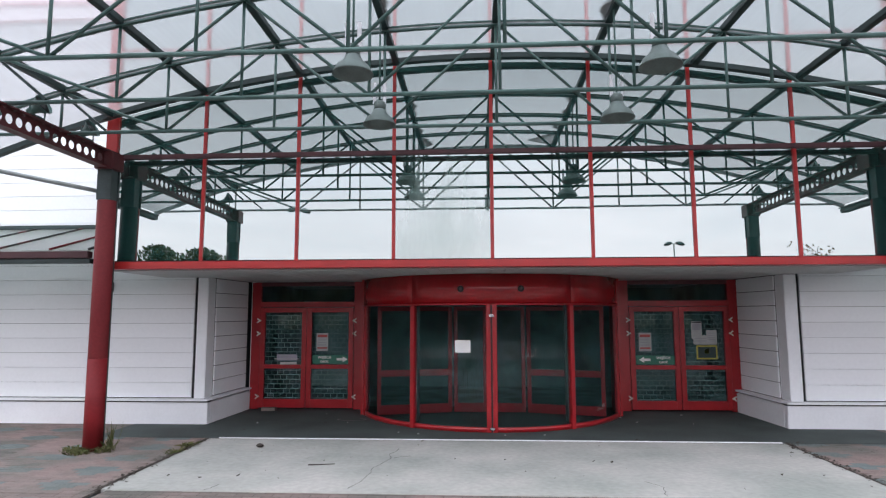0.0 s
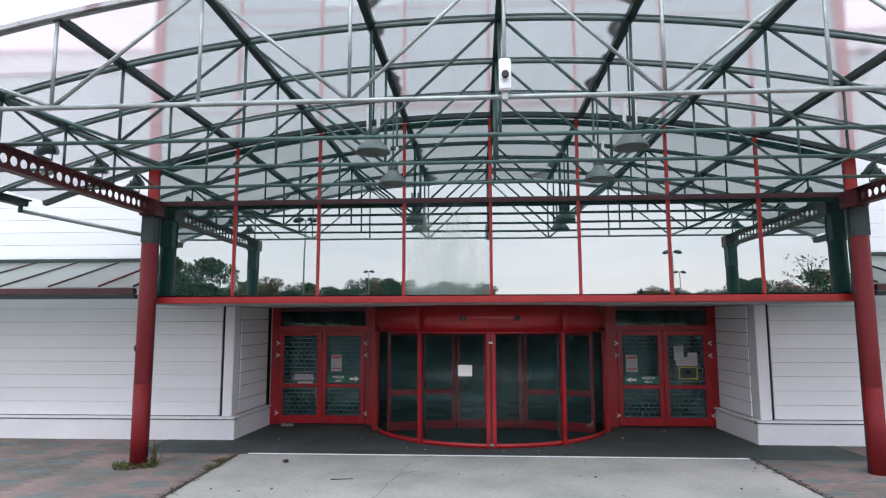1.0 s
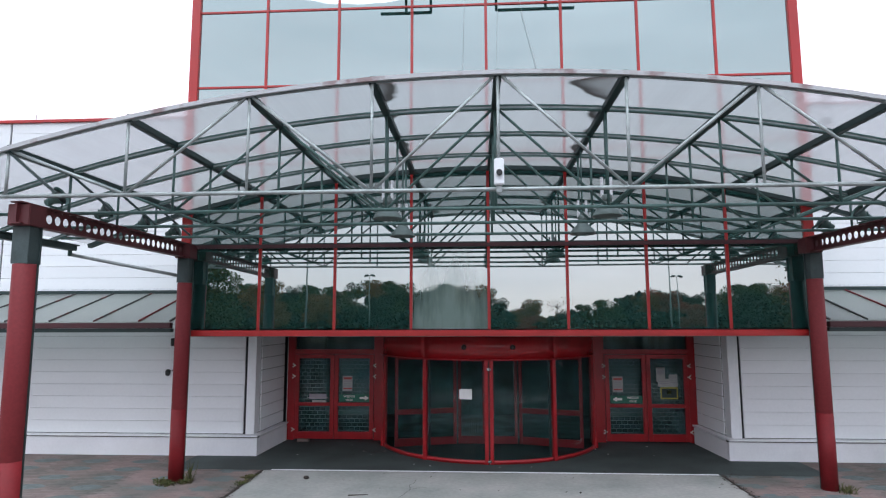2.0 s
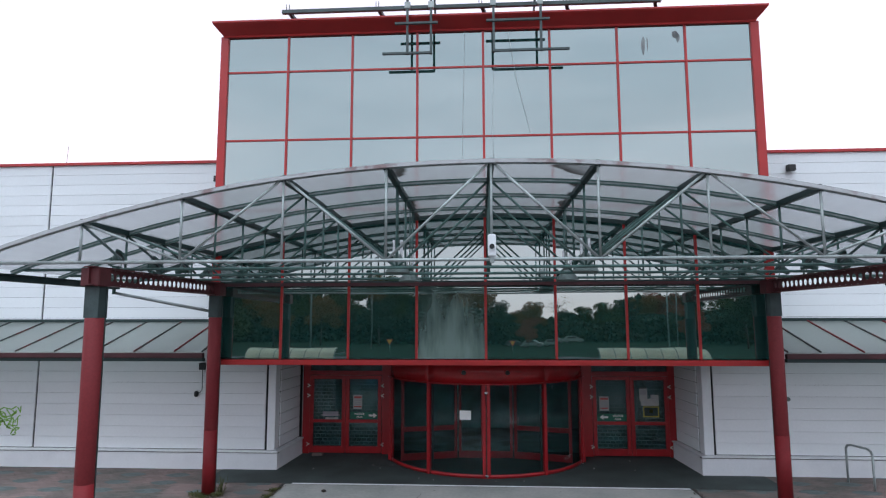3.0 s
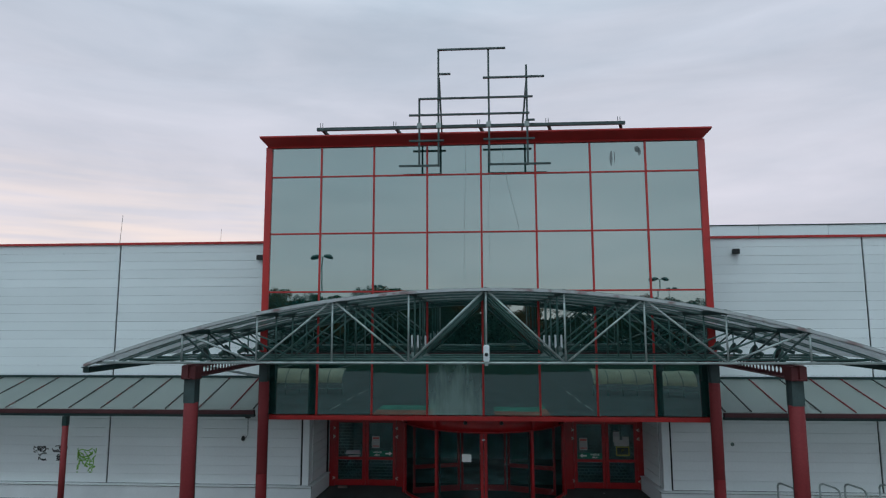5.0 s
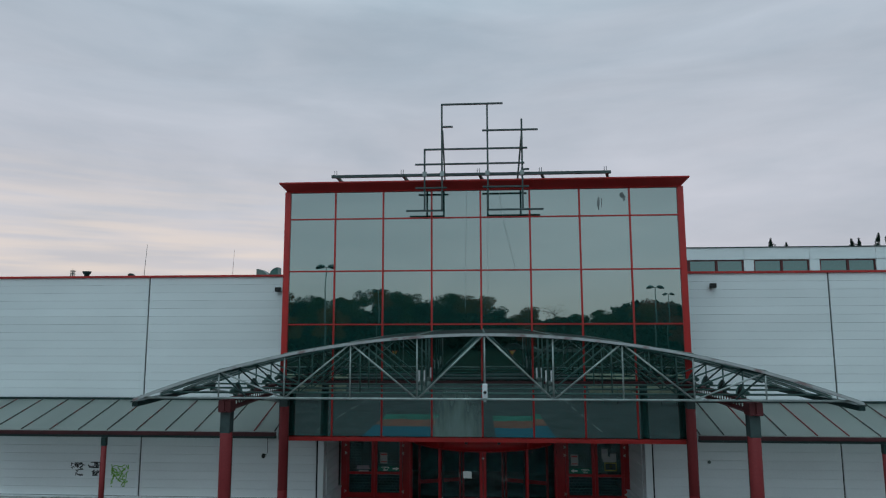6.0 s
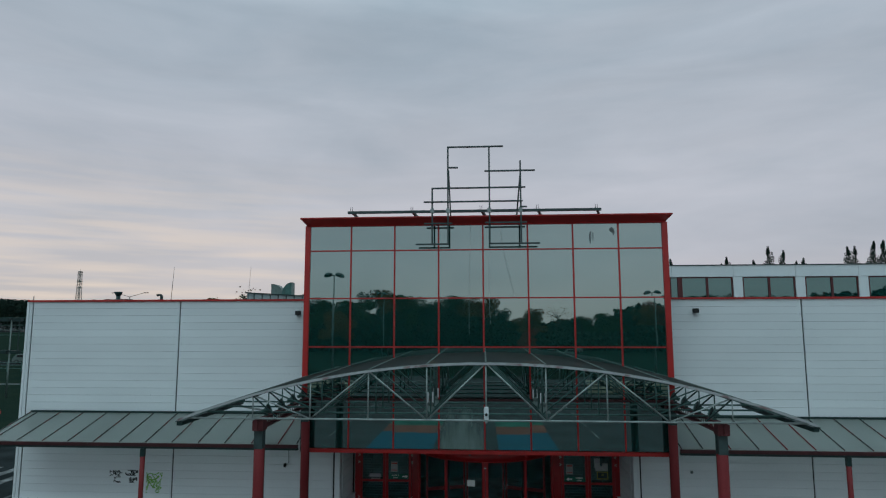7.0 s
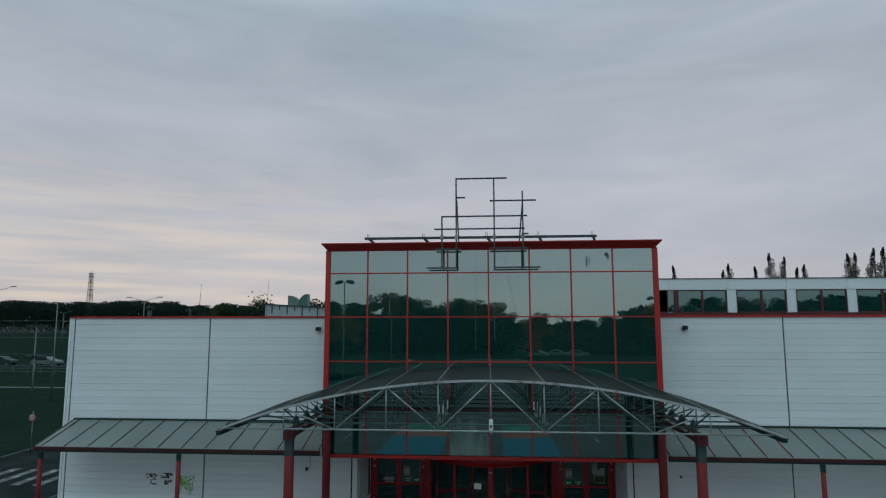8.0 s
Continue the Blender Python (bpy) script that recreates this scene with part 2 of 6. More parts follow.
def roof_sheet(name):
    """Weathered frosted corrugated sheet: blurred view through, milky film, dirt streaks."""
    m = bpy.data.materials.new(name)
    m.use_nodes = True
    nt = m.node_tree
    nt.nodes.clear()
    L = nt.links.new
    out = nt.nodes.new("ShaderNodeOutputMaterial")
    tr = nt.nodes.new("ShaderNodeBsdfTransparent")
    tr.inputs["Color"].default_value = (0.72, 0.72, 0.73, 1)
    rf = nt.nodes.new("ShaderNodeBsdfRefraction")
    rf.inputs["Color"].default_value = (0.60, 0.59, 0.60, 1)
    rf.inputs["Roughness"].default_value, rf.inputs["IOR"].default_value = 0.22, 1.03
    tl = nt.nodes.new("ShaderNodeBsdfTranslucent")
    tl.inputs["Color"].default_value = (0.42, 0.415, 0.42, 1)
    df = nt.nodes.new("ShaderNodeBsdfDiffuse")
    df.inputs["Color"].default_value = (0.13, 0.13, 0.12, 1)
    geo = nt.nodes.new("ShaderNodeNewGeometry")
    nz = nt.nodes.new("ShaderNodeTexNoise")
    nz.inputs["Scale"].default_value, nz.inputs["Detail"].default_value = 1.3, 6
    mp = nt.nodes.new("ShaderNodeMapping")
    mp.inputs["Scale"].default_value = (4.5, 0.22, 1)
    L(geo.outputs["Position"], mp.inputs["Vector"])
    L(mp.outputs[0], nz.inputs["Vector"])
    mr = nt.nodes.new("ShaderNodeMapRange")
    mr.inputs[1].default_value, mr.inputs[2].default_value = 0.35, 0.75
    mr.inputs[3].default_value, mr.inputs[4].default_value = 0.24, 0.32
    L(nz.outputs[0], mr.inputs[0])
    a = nt.nodes.new("ShaderNodeMixShader")
    L(mr.outputs[0], a.inputs[0])
    L(tl.outputs[0], a.inputs[1])
    L(df.outputs[0], a.inputs[2])
    b = nt.nodes.new("ShaderNodeMixShader")
    b.inputs[0].default_value = 0.52
    L(rf.outputs[0], b.inputs[1])
    L(a.outputs[0], b.inputs[2])
    c = nt.nodes.new("ShaderNodeMixShader")
    c.inputs[0].default_value = 0.80
    L(tr.outputs[0], c.inputs[1])
    L(b.outputs[0], c.inputs[2])
    # brown algae lobes that spread inwards from the two inner purlins
    sep = nt.nodes.new("ShaderNodeSeparateXYZ")
    L(geo.outputs["Position"], sep.inputs[0])
    n3 = nt.nodes.new("ShaderNodeTexNoise")
    n3.inputs["Scale"].default_value, n3.inputs["Detail"].default_value = 3.2, 4
    L(geo.outputs["Position"], n3.inputs["Vector"])
    wob = nt.nodes.new("ShaderNodeMath")
    wob.operation = "MULTIPLY_ADD"
    wob.inputs[1].default_value, wob.inputs[2].default_value = 0.20, -0.10
    L(n3.outputs[0], wob.inputs[0])
    run = nt.nodes.new("ShaderNodeMapRange")
    run.inputs[1].default_value, run.inputs[2].default_value = 2.2, 6.2
    L(sep.outputs[1], run.inputs[0])
    masks = []
    for seam, sign, lobes in ((1.447 + 0.04, 1.0, ((0.02, 0.05), (0.11, 0.62), (0.17, 0.40), (0.27, 0.04), (0.36, 0.20), (0.46, 0.06), (0.56, 0.12), (0.66, 0.04), (0.78, 0.16), (0.95, 0.02))),
                              (-1.447 + 0.04, -1.0, ((0.02, 0.05), (0.09, 0.26), (0.18, 0.20), (0.24, 0.03), (0.33, 0.12), (0.42, 0.03), (0.60, 0.08), (0.75, 0.14), (0.95, 0.02)))):
        off = nt.nodes.new("ShaderNodeMath")          # metres inwards from the seam
        off.operation = "MULTIPLY_ADD"
        off.inputs[1].default_value, off.inputs[2].default_value = -sign, sign * seam
        L(sep.outputs[0], off.inputs[0])
        wid = nt.nodes.new("ShaderNodeValToRGB")
        wid.color_ramp.interpolation = "EASE"
        el = wid.color_ramp.elements
        el[0].position, el[1].position = lobes[0][0], lobes[-1][0]
        el[0].color, el[1].color = (*(3 * [lobes[0][1]]), 1), (*(3 * [lobes[-1][1]]), 1)
        for at_, w_ in lobes[1:-1]:
            el.new(at_).color = (w_, w_, w_, 1)
        L(run.outputs[0], wid.inputs[0])
        reach = nt.nodes.new("ShaderNodeMath")
        reach.operation = "ADD"
        L(wid.outputs[0], reach.inputs[0])
        L(wob.outputs[0], reach.inputs[1])
        over = nt.nodes.new("ShaderNodeMath")
        over.operation = "SUBTRACT"
        L(reach.outputs[0], over.inputs[0])
        L(off.outputs[0], over.inputs[1])
        soft = nt.nodes.new("ShaderNodeMapRange")
        soft.inputs[1].default_value, soft.inputs[2].default_value = 0.0, 0.06
        soft.inputs[3].default_value, soft.inputs[4].default_value = 0.0, 0.92
        L(over.outputs[0], soft.inputs[0])
        fade = nt.nodes.new("ShaderNodeMapRange")      # the middle of a lobe dries paler than its rim
        fade.inputs[1].default_value, fade.inputs[2].default_value = 0.08, 0.34
        fade.inputs[3].default_value, fade.inputs[4].default_value = 1.0, 0.62
        L(over.outputs[0], fade.inputs[0])
        side = nt.nodes.new("ShaderNodeMapRange")
        side.inputs[1].default_value, side.inputs[2].default_value = -0.01, 0.0
        L(off.outputs[0], side.inputs[0])
        m1 = nt.nodes.new("ShaderNodeMath")
        m2 = nt.nodes.new("ShaderNodeMath")
        m1.operation = m2.operation = "MULTIPLY"
        L(soft.outputs[0], m1.inputs[0])
        L(fade.outputs[0], m1.inputs[1])
        L(m1.outputs[0], m2.inputs[0])
        L(side.outputs[0], m2.inputs[1])
        near = nt.nodes.new("ShaderNodeMapRange")      # only in the bay beside the seam
        near.inputs[1].default_value, near.inputs[2].default_value = 1.2, 1.1
        L(off.outputs[0], near.inputs[0])
        m3 = nt.nodes.new("ShaderNodeMath")
        m3.operation = "MULTIPLY"
        L(m2.outputs[0], m3.inputs[0])
        L(near.outputs[0], m3.inputs[1])
        masks.append(m3)
    p2 = nt.nodes.new("ShaderNodeMath")
    p2.operation = "MAXIMUM"
    L(masks[0].outputs[0], p2.inputs[0])
    L(masks[1].outputs[0], p2.inputs[1])
    br = nt.nodes.new("ShaderNodeBsdfDiffuse")
    br.inputs["Color"].default_value = (0.11, 0.095, 0.08, 1)
    d = nt.nodes.new("ShaderNodeMixShader")
    L(p2.outputs[0], d.inputs[0])
    L(c.outputs[0], d.inputs[1])
    L(br.outputs[0], d.inputs[2])
    L(d.outputs[0], out.inputs[0])
    return m


RED = mat("red_paint", (0.52, 0.030, 0.028), 0.34, vary=0.1, scale=1.5, fine=40)
RED_OLD = mat("faded_red_paint", (0.185, 0.017, 0.021), 0.62, vary=0.16, scale=1.2, fine=30, stretch=(1, 1, 0.4), second=(0.225, 0.030, 0.033), spec=0.3)
RED_BASE = mat("repainted_red", (0.245, 0.014, 0.018), 0.6, vary=0.14, scale=2.0, fine=30, spec=0.3)
RED_DARK = mat("dark_red_steel", (0.12, 0.022, 0.025), 0.5, vary=0.15, scale=2)
RED_DOOR = mat("red_door_frame", (0.42, 0.014, 0.019), 0.30, vary=0.12, scale=2.5, fine=50)
RED_HEAD = mat("glossy_red_header", (0.42, 0.016, 0.020), 0.16, vary=0.14, scale=1.2, fine=25, stretch=(2, 2, 0.3))
STEEL = mat("green_grey_steel", (0.078, 0.168, 0.150), 0.42, metal=0.1, vary=0.18, scale=4, fine=70)
STEEL_LIGHT = mat("galvanised_steel", (0.44, 0.49, 0.48), 0.38, metal=0.25, vary=0.2, scale=5, fine=80)
STEEL_DARK = mat("dark_green_steel", (0.013, 0.040, 0.038), 0.45, vary=0.15, scale=3)
WHITE = mat("white_cladding", (0.83, 0.85, 0.865), 0.5, vary=0.035, scale=0.8, fine=18, stretch=(0.4, 0.4, 1), rand=0.025)
PLINTH = mat("plinth_paint", (0.80, 0.81, 0.83), 0.6, vary=0.04, scale=1.6, fine=25, bump=0.0005)
EAVE = mat("dark_eave_steel", (0.080, 0.018, 0.022), 0.5, vary=0.2, scale=2)
SHED = mat("shed_cladding", (0.42, 0.47, 0.48), 0.5, vary=0.1, scale=2)
SIGNSTEEL = mat("dull_sign_steel", (0.055, 0.085, 0.085), 0.5, vary=0.18, scale=4)
ROAD = mat("dark_road", (0.036, 0.042, 0.043), 0.9, vary=0.2, scale=0.6, fine=90, spec=0.0)
SOFFIT = mat("soffit_board", (0.48, 0.50, 0.49), 0.6, vary=0.06, scale=1.2)
GAP = mat("joint_shadow_rubber", (0.018, 0.02, 0.022), 0.8, vary=0.1)
CONCRETE = mat("worn_concrete", (0.445, 0.425, 0.40), 0.85, vary=0.14, scale=0.75, fine=14, bump=0.0015, second=(0.30, 0.315, 0.29), lo=0.34, hi=0.62)
ASPHALT = mat("asphalt", (0.062, 0.066, 0.068), 0.9, vary=0.2, scale=0.6, fine=90, bump=0.004, spec=0.12)
DARKPAVE = mat("grimy_paving", (0.082, 0.104, 0.102), 0.8, vary=0.25, scale=1.1, fine=70, bump=0.003, spec=0.2, second=(0.06, 0.07, 0.068))
PAVER_RED = mat("red_paver", (0.29, 0.205, 0.19), 0.88, vary=0.16, scale=0.9, fine=30, bump=0.003, rand=0.07, second=(0.16, 0.15, 0.135), lo=0.36, hi=0.62, spec=0.25)
PAVER_TEAL = mat("teal_paver", (0.165, 0.20, 0.20), 0.88, vary=0.16, scale=0.9, fine=30, bump=0.003, rand=0.07, second=(0.15, 0.155, 0.14), lo=0.36, hi=0.62, spec=0.25)
GRASS = mat("rough_grass", (0.013, 0.026, 0.021), 0.95, vary=0.35, scale=0.25, fine=6, bump=0.01, second=(0.022, 0.034, 0.024), spec=0.0)
LINE_WORN = mat("worn_road_paint", (0.26, 0.27, 0.27), 0.8, vary=0.3, scale=2, second=(0.08, 0.085, 0.085), lo=0.5, hi=0.62)
BLUE = mat("blue_bay_paint", (0.014, 0.105, 0.165), 0.8, vary=0.3, scale=0.7, spec=0.1, second=(0.025, 0.085, 0.115), stretch=(0.5, 2.5, 1))
GREENP = mat("green_bay_paint", (0.035, 0.17, 0.12), 0.7, vary=0.25, scale=0.7, spec=0.1)
ORANGE = mat("orange_bay_paint", (0.24, 0.085, 0.055), 0.7, vary=0.25, scale=0.7, spec=0.1)
AWNING = mat("awning_sheet", (0.39, 0.415, 0.395), 0.2, vary=0.16, scale=0.8, fine=20, stretch=(1, 0.4, 1), second=(0.29, 0.31, 0.295), spec=0.9)


RUST = mat("dark_seam_cap", (0.050, 0.056, 0.053), 0.6, vary=0.3, scale=3, second=(0.16, 0.05, 0.046), lo=0.40, hi=0.50)
PEEL = mat("peeling_edge_strip", (0.46, 0.46, 0.47), 0.5, vary=0.1, scale=3.1, second=(0.27, 0.19, 0.19), lo=0.36, hi=0.47)
BLACK = mat("black_plastic", (0.012, 0.013, 0.014), 0.4, vary=0.1)
CHROME = mat("bright_metal", (0.7, 0.7, 0.7), 0.25, metal=0.9, vary=0.06)
HINGE = mat("pale_hinge_metal", (0.72, 0.70, 0.64), 0.4, metal=0.2, vary=0.06)
LAMPGREY = mat("lamp_aluminium", (0.165, 0.215, 0.20), 0.45, metal=0.2, vary=0.14, scale=6)
GRILLE = mat("grille_zinc", (0.50, 0.60, 0.60), 0.5, metal=0.2, vary=0.2)
PAPER = mat("paper", (0.82, 0.82, 0.8), 0.7, vary=0.03)
PAPER_IN = mat("faded_paper", (0.46, 0.48, 0.47), 0.7, vary=0.1, scale=6)
PRINT = mat("grey_print", (0.35, 0.36, 0.38), 0.7, vary=0.05)
SIGNGREEN = mat("sign_green", (0.010, 0.16, 0.105), 0.5, vary=0.05)
YIELD = mat("sign_amber", (0.55, 0.30, 0.03), 0.5, vary=0.08)
SIGNYELLOW = mat("sign_yellow", (0.42, 0.38, 0.06), 0.5, vary=0.08)
PRINTRED = mat("print_red", (0.5, 0.09, 0.08), 0.6, vary=0.05)
PURPLE = mat("sticker_violet", (0.42, 0.40, 0.47), 0.6, vary=0.1)
SPRAY_G = mat("green_spray", (0.26, 0.58, 0.06), 0.7, vary=0.12, scale=8)
SPRAY_K = mat("black_spray", (0.02, 0.022, 0.025), 0.7, vary=0.1)
DRIP = mat("dried_drip", (0.085, 0.105, 0.105), 0.8, vary=0.3)
SMUDGE = mat("grey_smudge", (0.40, 0.44, 0.44), 0.7, vary=0.3)
CRACK = mat("crack_dirt", (0.20, 0.19, 0.18), 0.9, vary=0.4, scale=9)
LOBBY = mat("lobby_plaster", (0.34, 0.48, 0.48), 0.8, vary=0.3, scale=1.5)
GLASS = coated_glass("coated_glass")
GLASS_FOG = coated_glass("fogged_glass", haze=True)
DOORGLASS = clear_glass("door_glass", (0.70, 0.86, 0.86), dirt=0.012)
DRUMGLASS = clear_glass("drum_glass", (0.78, 0.92, 0.92), dirt=0.010, weight=0.012, plain=True)
STRIPGLASS = coated_glass("strip_window_glass", 0.42, (0.36, 0.50, 0.50))
ROOFSHEET = roof_sheet("translucent_roof")


def let_light_through(m_, share, color):
    """Lets part of the daylight seep through a sheet."""
    nt = m_.node_tree
    tl = nt.nodes.new("ShaderNodeBsdfTranslucent")
    tl.inputs["Color"].default_value = (*color, 1)
    mx = nt.nodes.new("ShaderNodeMixShader")
    mx.inputs[0].default_value = share
    nt.links.new(nt.nodes["Principled BSDF"].outputs[0], mx.inputs[1])
    nt.links.new(tl.outputs[0], mx.inputs[2])
    nt.links.new(mx.outputs[0], nt.nodes["Material Output"].inputs[0])


let_light_through(AWNING, 0.58, (0.80, 0.84, 0.82))
SHELTER = mat("shelter_sheet", (0.50, 0.49, 0.35), 0.5, vary=0.12, scale=1, second=(0.36, 0.36, 0.27))
BARK = mat("bark", (0.07, 0.055, 0.045), 0.9, vary=0.2, scale=5)
LEAF = island_leaves("green_leaves", (0.024, 0.042, 0.021), (0.040, 0.062, 0.028), (0.060, 0.080, 0.034))
LEAF_OR = island_leaves("autumn_leaves", (0.09, 0.055, 0.025), (0.14, 0.080, 0.028), (0.07, 0.07, 0.032))
LEAF_RED = island_leaves("russet_leaves", (0.12, 0.045, 0.032), (0.19, 0.065, 0.04), (0.09, 0.06, 0.034))
LEAF_DK = island_leaves("dark_leaves", (0.016, 0.030, 0.022), (0.025, 0.043, 0.029), (0.036, 0.054, 0.032))
LEAF_FAR = island_leaves("far_leaves", (0.013, 0.027, 0.022), (0.018, 0.034, 0.026), (0.026, 0.040, 0.028))
WEED = island_leaves("weed_leaves", (0.05, 0.065, 0.025), (0.09, 0.10, 0.04), (0.14, 0.12, 0.06))


def block_paving():
    """Red blocks 20 x 10 cm with teal rosettes on a 1.05 x 0.62 m grid."""
    mt = mat("block_paving", (0.28, 0.20, 0.185), 0.88, vary=0.16, scale=0.9, fine=30, bump=0.003, second=(0.155, 0.145, 0.13), lo=0.36, hi=0.62, spec=0.2)
    nt = mt.node_tree
    L = nt.links.new
    b = nt.nodes["Principled BSDF"]
    src = b.inputs["Base Color"].links[0].from_socket
    geo = nt.nodes.new("ShaderNodeNewGeometry")
    br = nt.nodes.new("ShaderNodeTexBrick")
    br.inputs["Scale"].default_value = 1.0
    br.inputs["Brick Width"].default_value, br.inputs["Row Height"].default_value, br.inputs["Mortar Size"].default_value = 0.2, 0.1, 0.004
    br.inputs["Color1"].default_value, br.inputs["Color2"].default_value, br.inputs["Mortar"].default_value = (1, 1, 1, 1), (0.78, 0.78, 0.78, 1), (0.4, 0.4, 0.4, 1)
    L(geo.outputs["Position"], br.inputs["Vector"])
    wave = nt.nodes.new("ShaderNodeVectorMath")
    wave.operation = "MULTIPLY_ADD"
    wave.inputs[1].default_value = (math.tau / 1.05, math.tau / 0.62, 0)
    wave.inputs[2].default_value = (5.97 * math.tau / 1.05, -6.05 * math.tau / 0.62, 0)
    cs = nt.nodes.new("ShaderNodeVectorMath")
    cs.operation = "COSINE"
    sp = nt.nodes.new("ShaderNodeSeparateXYZ")
    ad = nt.nodes.new("ShaderNodeMath")
    ad.operation = "ADD"
    mr = nt.nodes.new("ShaderNodeMapRange")
    mr.inputs[1].default_value, mr.inputs[2].default_value = 0.75, 0.95
    L(geo.outputs["Position"], wave.inputs[0])
    L(wave.outputs[0], cs.inputs[0])
    L(cs.outputs[0], sp.inputs[0])
    L(sp.outputs[0], ad.inputs[0])
    L(sp.outputs[1], ad.inputs[1])
    L(ad.outputs[0], mr.inputs[0])
    tl = nt.nodes.new("ShaderNodeMix")
    tl.data_type = "RGBA"
    tl.inputs[7].default_value = (0.15, 0.175, 0.172, 1)
    L(mr.outputs[0], tl.inputs[0])
    L(src, tl.inputs[6])
    mu = nt.nodes.new("ShaderNodeMix")
    mu.data_type, mu.blend_type = "RGBA", "MULTIPLY"
    mu.inputs[0].default_value = 1.0
    L(tl.outputs[2], mu.inputs[6])
    L(br.outputs["Color"], mu.inputs[7])
    L(mu.outputs[2], b.inputs["Base Color"])
    return mt


PAVING = block_paving()

# ---- building blocks ----
def box(bm, x0, y0, z0, x1, y1, z1, bevel=0.0):
    r = bmesh.ops.create_cube(bm, size=1.0)
    for v in r["verts"]:
        v.co = Vector(((x0 + x1) / 2 + v.co.x * (x1 - x0), (y0 + y1) / 2 + v.co.y * (y1 - y0), (z0 + z1) / 2 + v.co.z * (z1 - z0)))
    if bevel:
        es = list({e for v in r["verts"] for e in v.link_edges})
        bmesh.ops.bevel(bm, geom=es, offset=bevel, segments=2, affect="EDGES", clamp_overlap=True)
    return bm


def cyl(bm, a, b, r0, r1=None, n=10, caps=True):
    a, b = Vector(a), Vector(b)
    r1 = r0 if r1 is None else r1
    d = (b - a)
    q = d.to_track_quat("Z", "Y").to_matrix()
    rings = []
    for p, r in ((a, r0), (b, r1)):
        rings.append([bm.verts.new(p + q @ Vector((r * math.cos(2 * math.pi * k / n), r * math.sin(2 * math.pi * k / n), 0))) for k in range(n)])
    for k in range(n):
        f = bm.faces.new((rings[0][k], rings[0][(k + 1) % n], rings[1][(k + 1) % n], rings[1][k]))
        f.smooth = True
    if caps:
        bm.faces.new(list(reversed(rings[0])))
        bm.faces.new(rings[1])
    return bm


def bar(bm, a, b, w, h, up=(0, 0, 1)):
    """A square bar from a to b, w wide and h high."""
    a, b = Vector(a), Vector(b)
    d = (b - a).normalized()
    s = d.cross(Vector(up)).normalized()
    u = s.cross(d)
    vs = []
    for p in (a, b):
        for i, j in ((-1, -1), (1, -1), (1, 1), (-1, 1)):
            vs.append(bm.verts.new(p + s * (i * w / 2) + u * (j * h / 2)))
    for f in ((3, 2, 1, 0), (4, 5, 6, 7), (0, 1, 5, 4), (1, 2, 6, 5), (2, 3, 7, 6), (3, 0, 4, 7)):
        bm.faces.new([vs[k] for k in f])
    return bm


def strip(bm, pts, w, h, up=(0, 0, 1)):
    """A mitred bar along a run of points."""
    pts = [Vector(p) for p in pts]
    rings = []
    for k, p in enumerate(pts):
        d = (pts[min(k + 1, len(pts) - 1)] - pts[max(k - 1, 0)]).normalized()
        s = d.cross(Vector(up)).normalized()
        u = s.cross(d)
        rings.append([bm.verts.new(p + s * (i * w / 2) + u * (j * h / 2)) for i, j in ((-1, -1), (1, -1), (1, 1), (-1, 1))])
    for r, q in zip(rings, rings[1:]):
        for k in range(4):
            bm.faces.new((r[k], r[(k + 1) % 4], q[(k + 1) % 4], q[k]))
    bm.faces.new(list(reversed(rings[0])))
    bm.faces.new(rings[-1])
    return bm


def lathe(bm, prof, at=(0, 0, 0), n=20, m=None):
    """A turned body from (radius, height) steps."""
    m = m or Matrix.Identity(3)
    rings = []
    for r, z in prof:
        rings.append([bm.verts.new(Vector(at) + m @ Vector((r * math.cos(2 * math.pi * k / n), r * math.sin(2 * math.pi * k / n), z))) for k in range(n)])
    for a, b in zip(rings, rings[1:]):
        for k in range(n):
            f = bm.faces.new((a[k], a[(k + 1) % n], b[(k + 1) % n], b[k]))
            f.smooth = True
    bm.faces.new(list(reversed(rings[0])))
    bm.faces.new(rings[-1])
    return bm


def B():
    return bmesh.new()


def mesh_of(name, bm, material):
    bmesh.ops.recalc_face_normals(bm, faces=bm.faces)
    me = bpy.data.meshes.new(name)
    bm.to_mesh(me)
    bm.free()
    me.materials.append(material)
    return me


def part(name, bm, material, parent=None, label=""):
    me = bm if isinstance(bm, bpy.types.Mesh) else mesh_of(name, bm, material)
    ob = new(name, me)
    if parent:
        ob.parent = parent
    if label:
        tagged(ob, label)
    return ob


def thing(name, label, category, at=(0, 0, 0), group="", kind=""):
    ob = new(name)
    ob.location = at
    return tagged(ob, label, category, group, kind)


def solid(name, bm, material, label, category="", group="", kind="structure"):
    return tagged(part(name, bm, material), label, category or name.split("_")[0], group, kind)


# ---- plan ----
GLASS_Y = 6.80        # face of the glazed tower
WALL_Y = 8.55         # face of the white cladding
DOOR_Y = 10.15        # door screens in the recess
BAY = 1.45            # glazing bay
ROWS_Z = (2.68, 4.30, 5.875, 7.446, 9.017, 9.86)
SOFFIT_Z = 2.55
PARAPET = 7.44

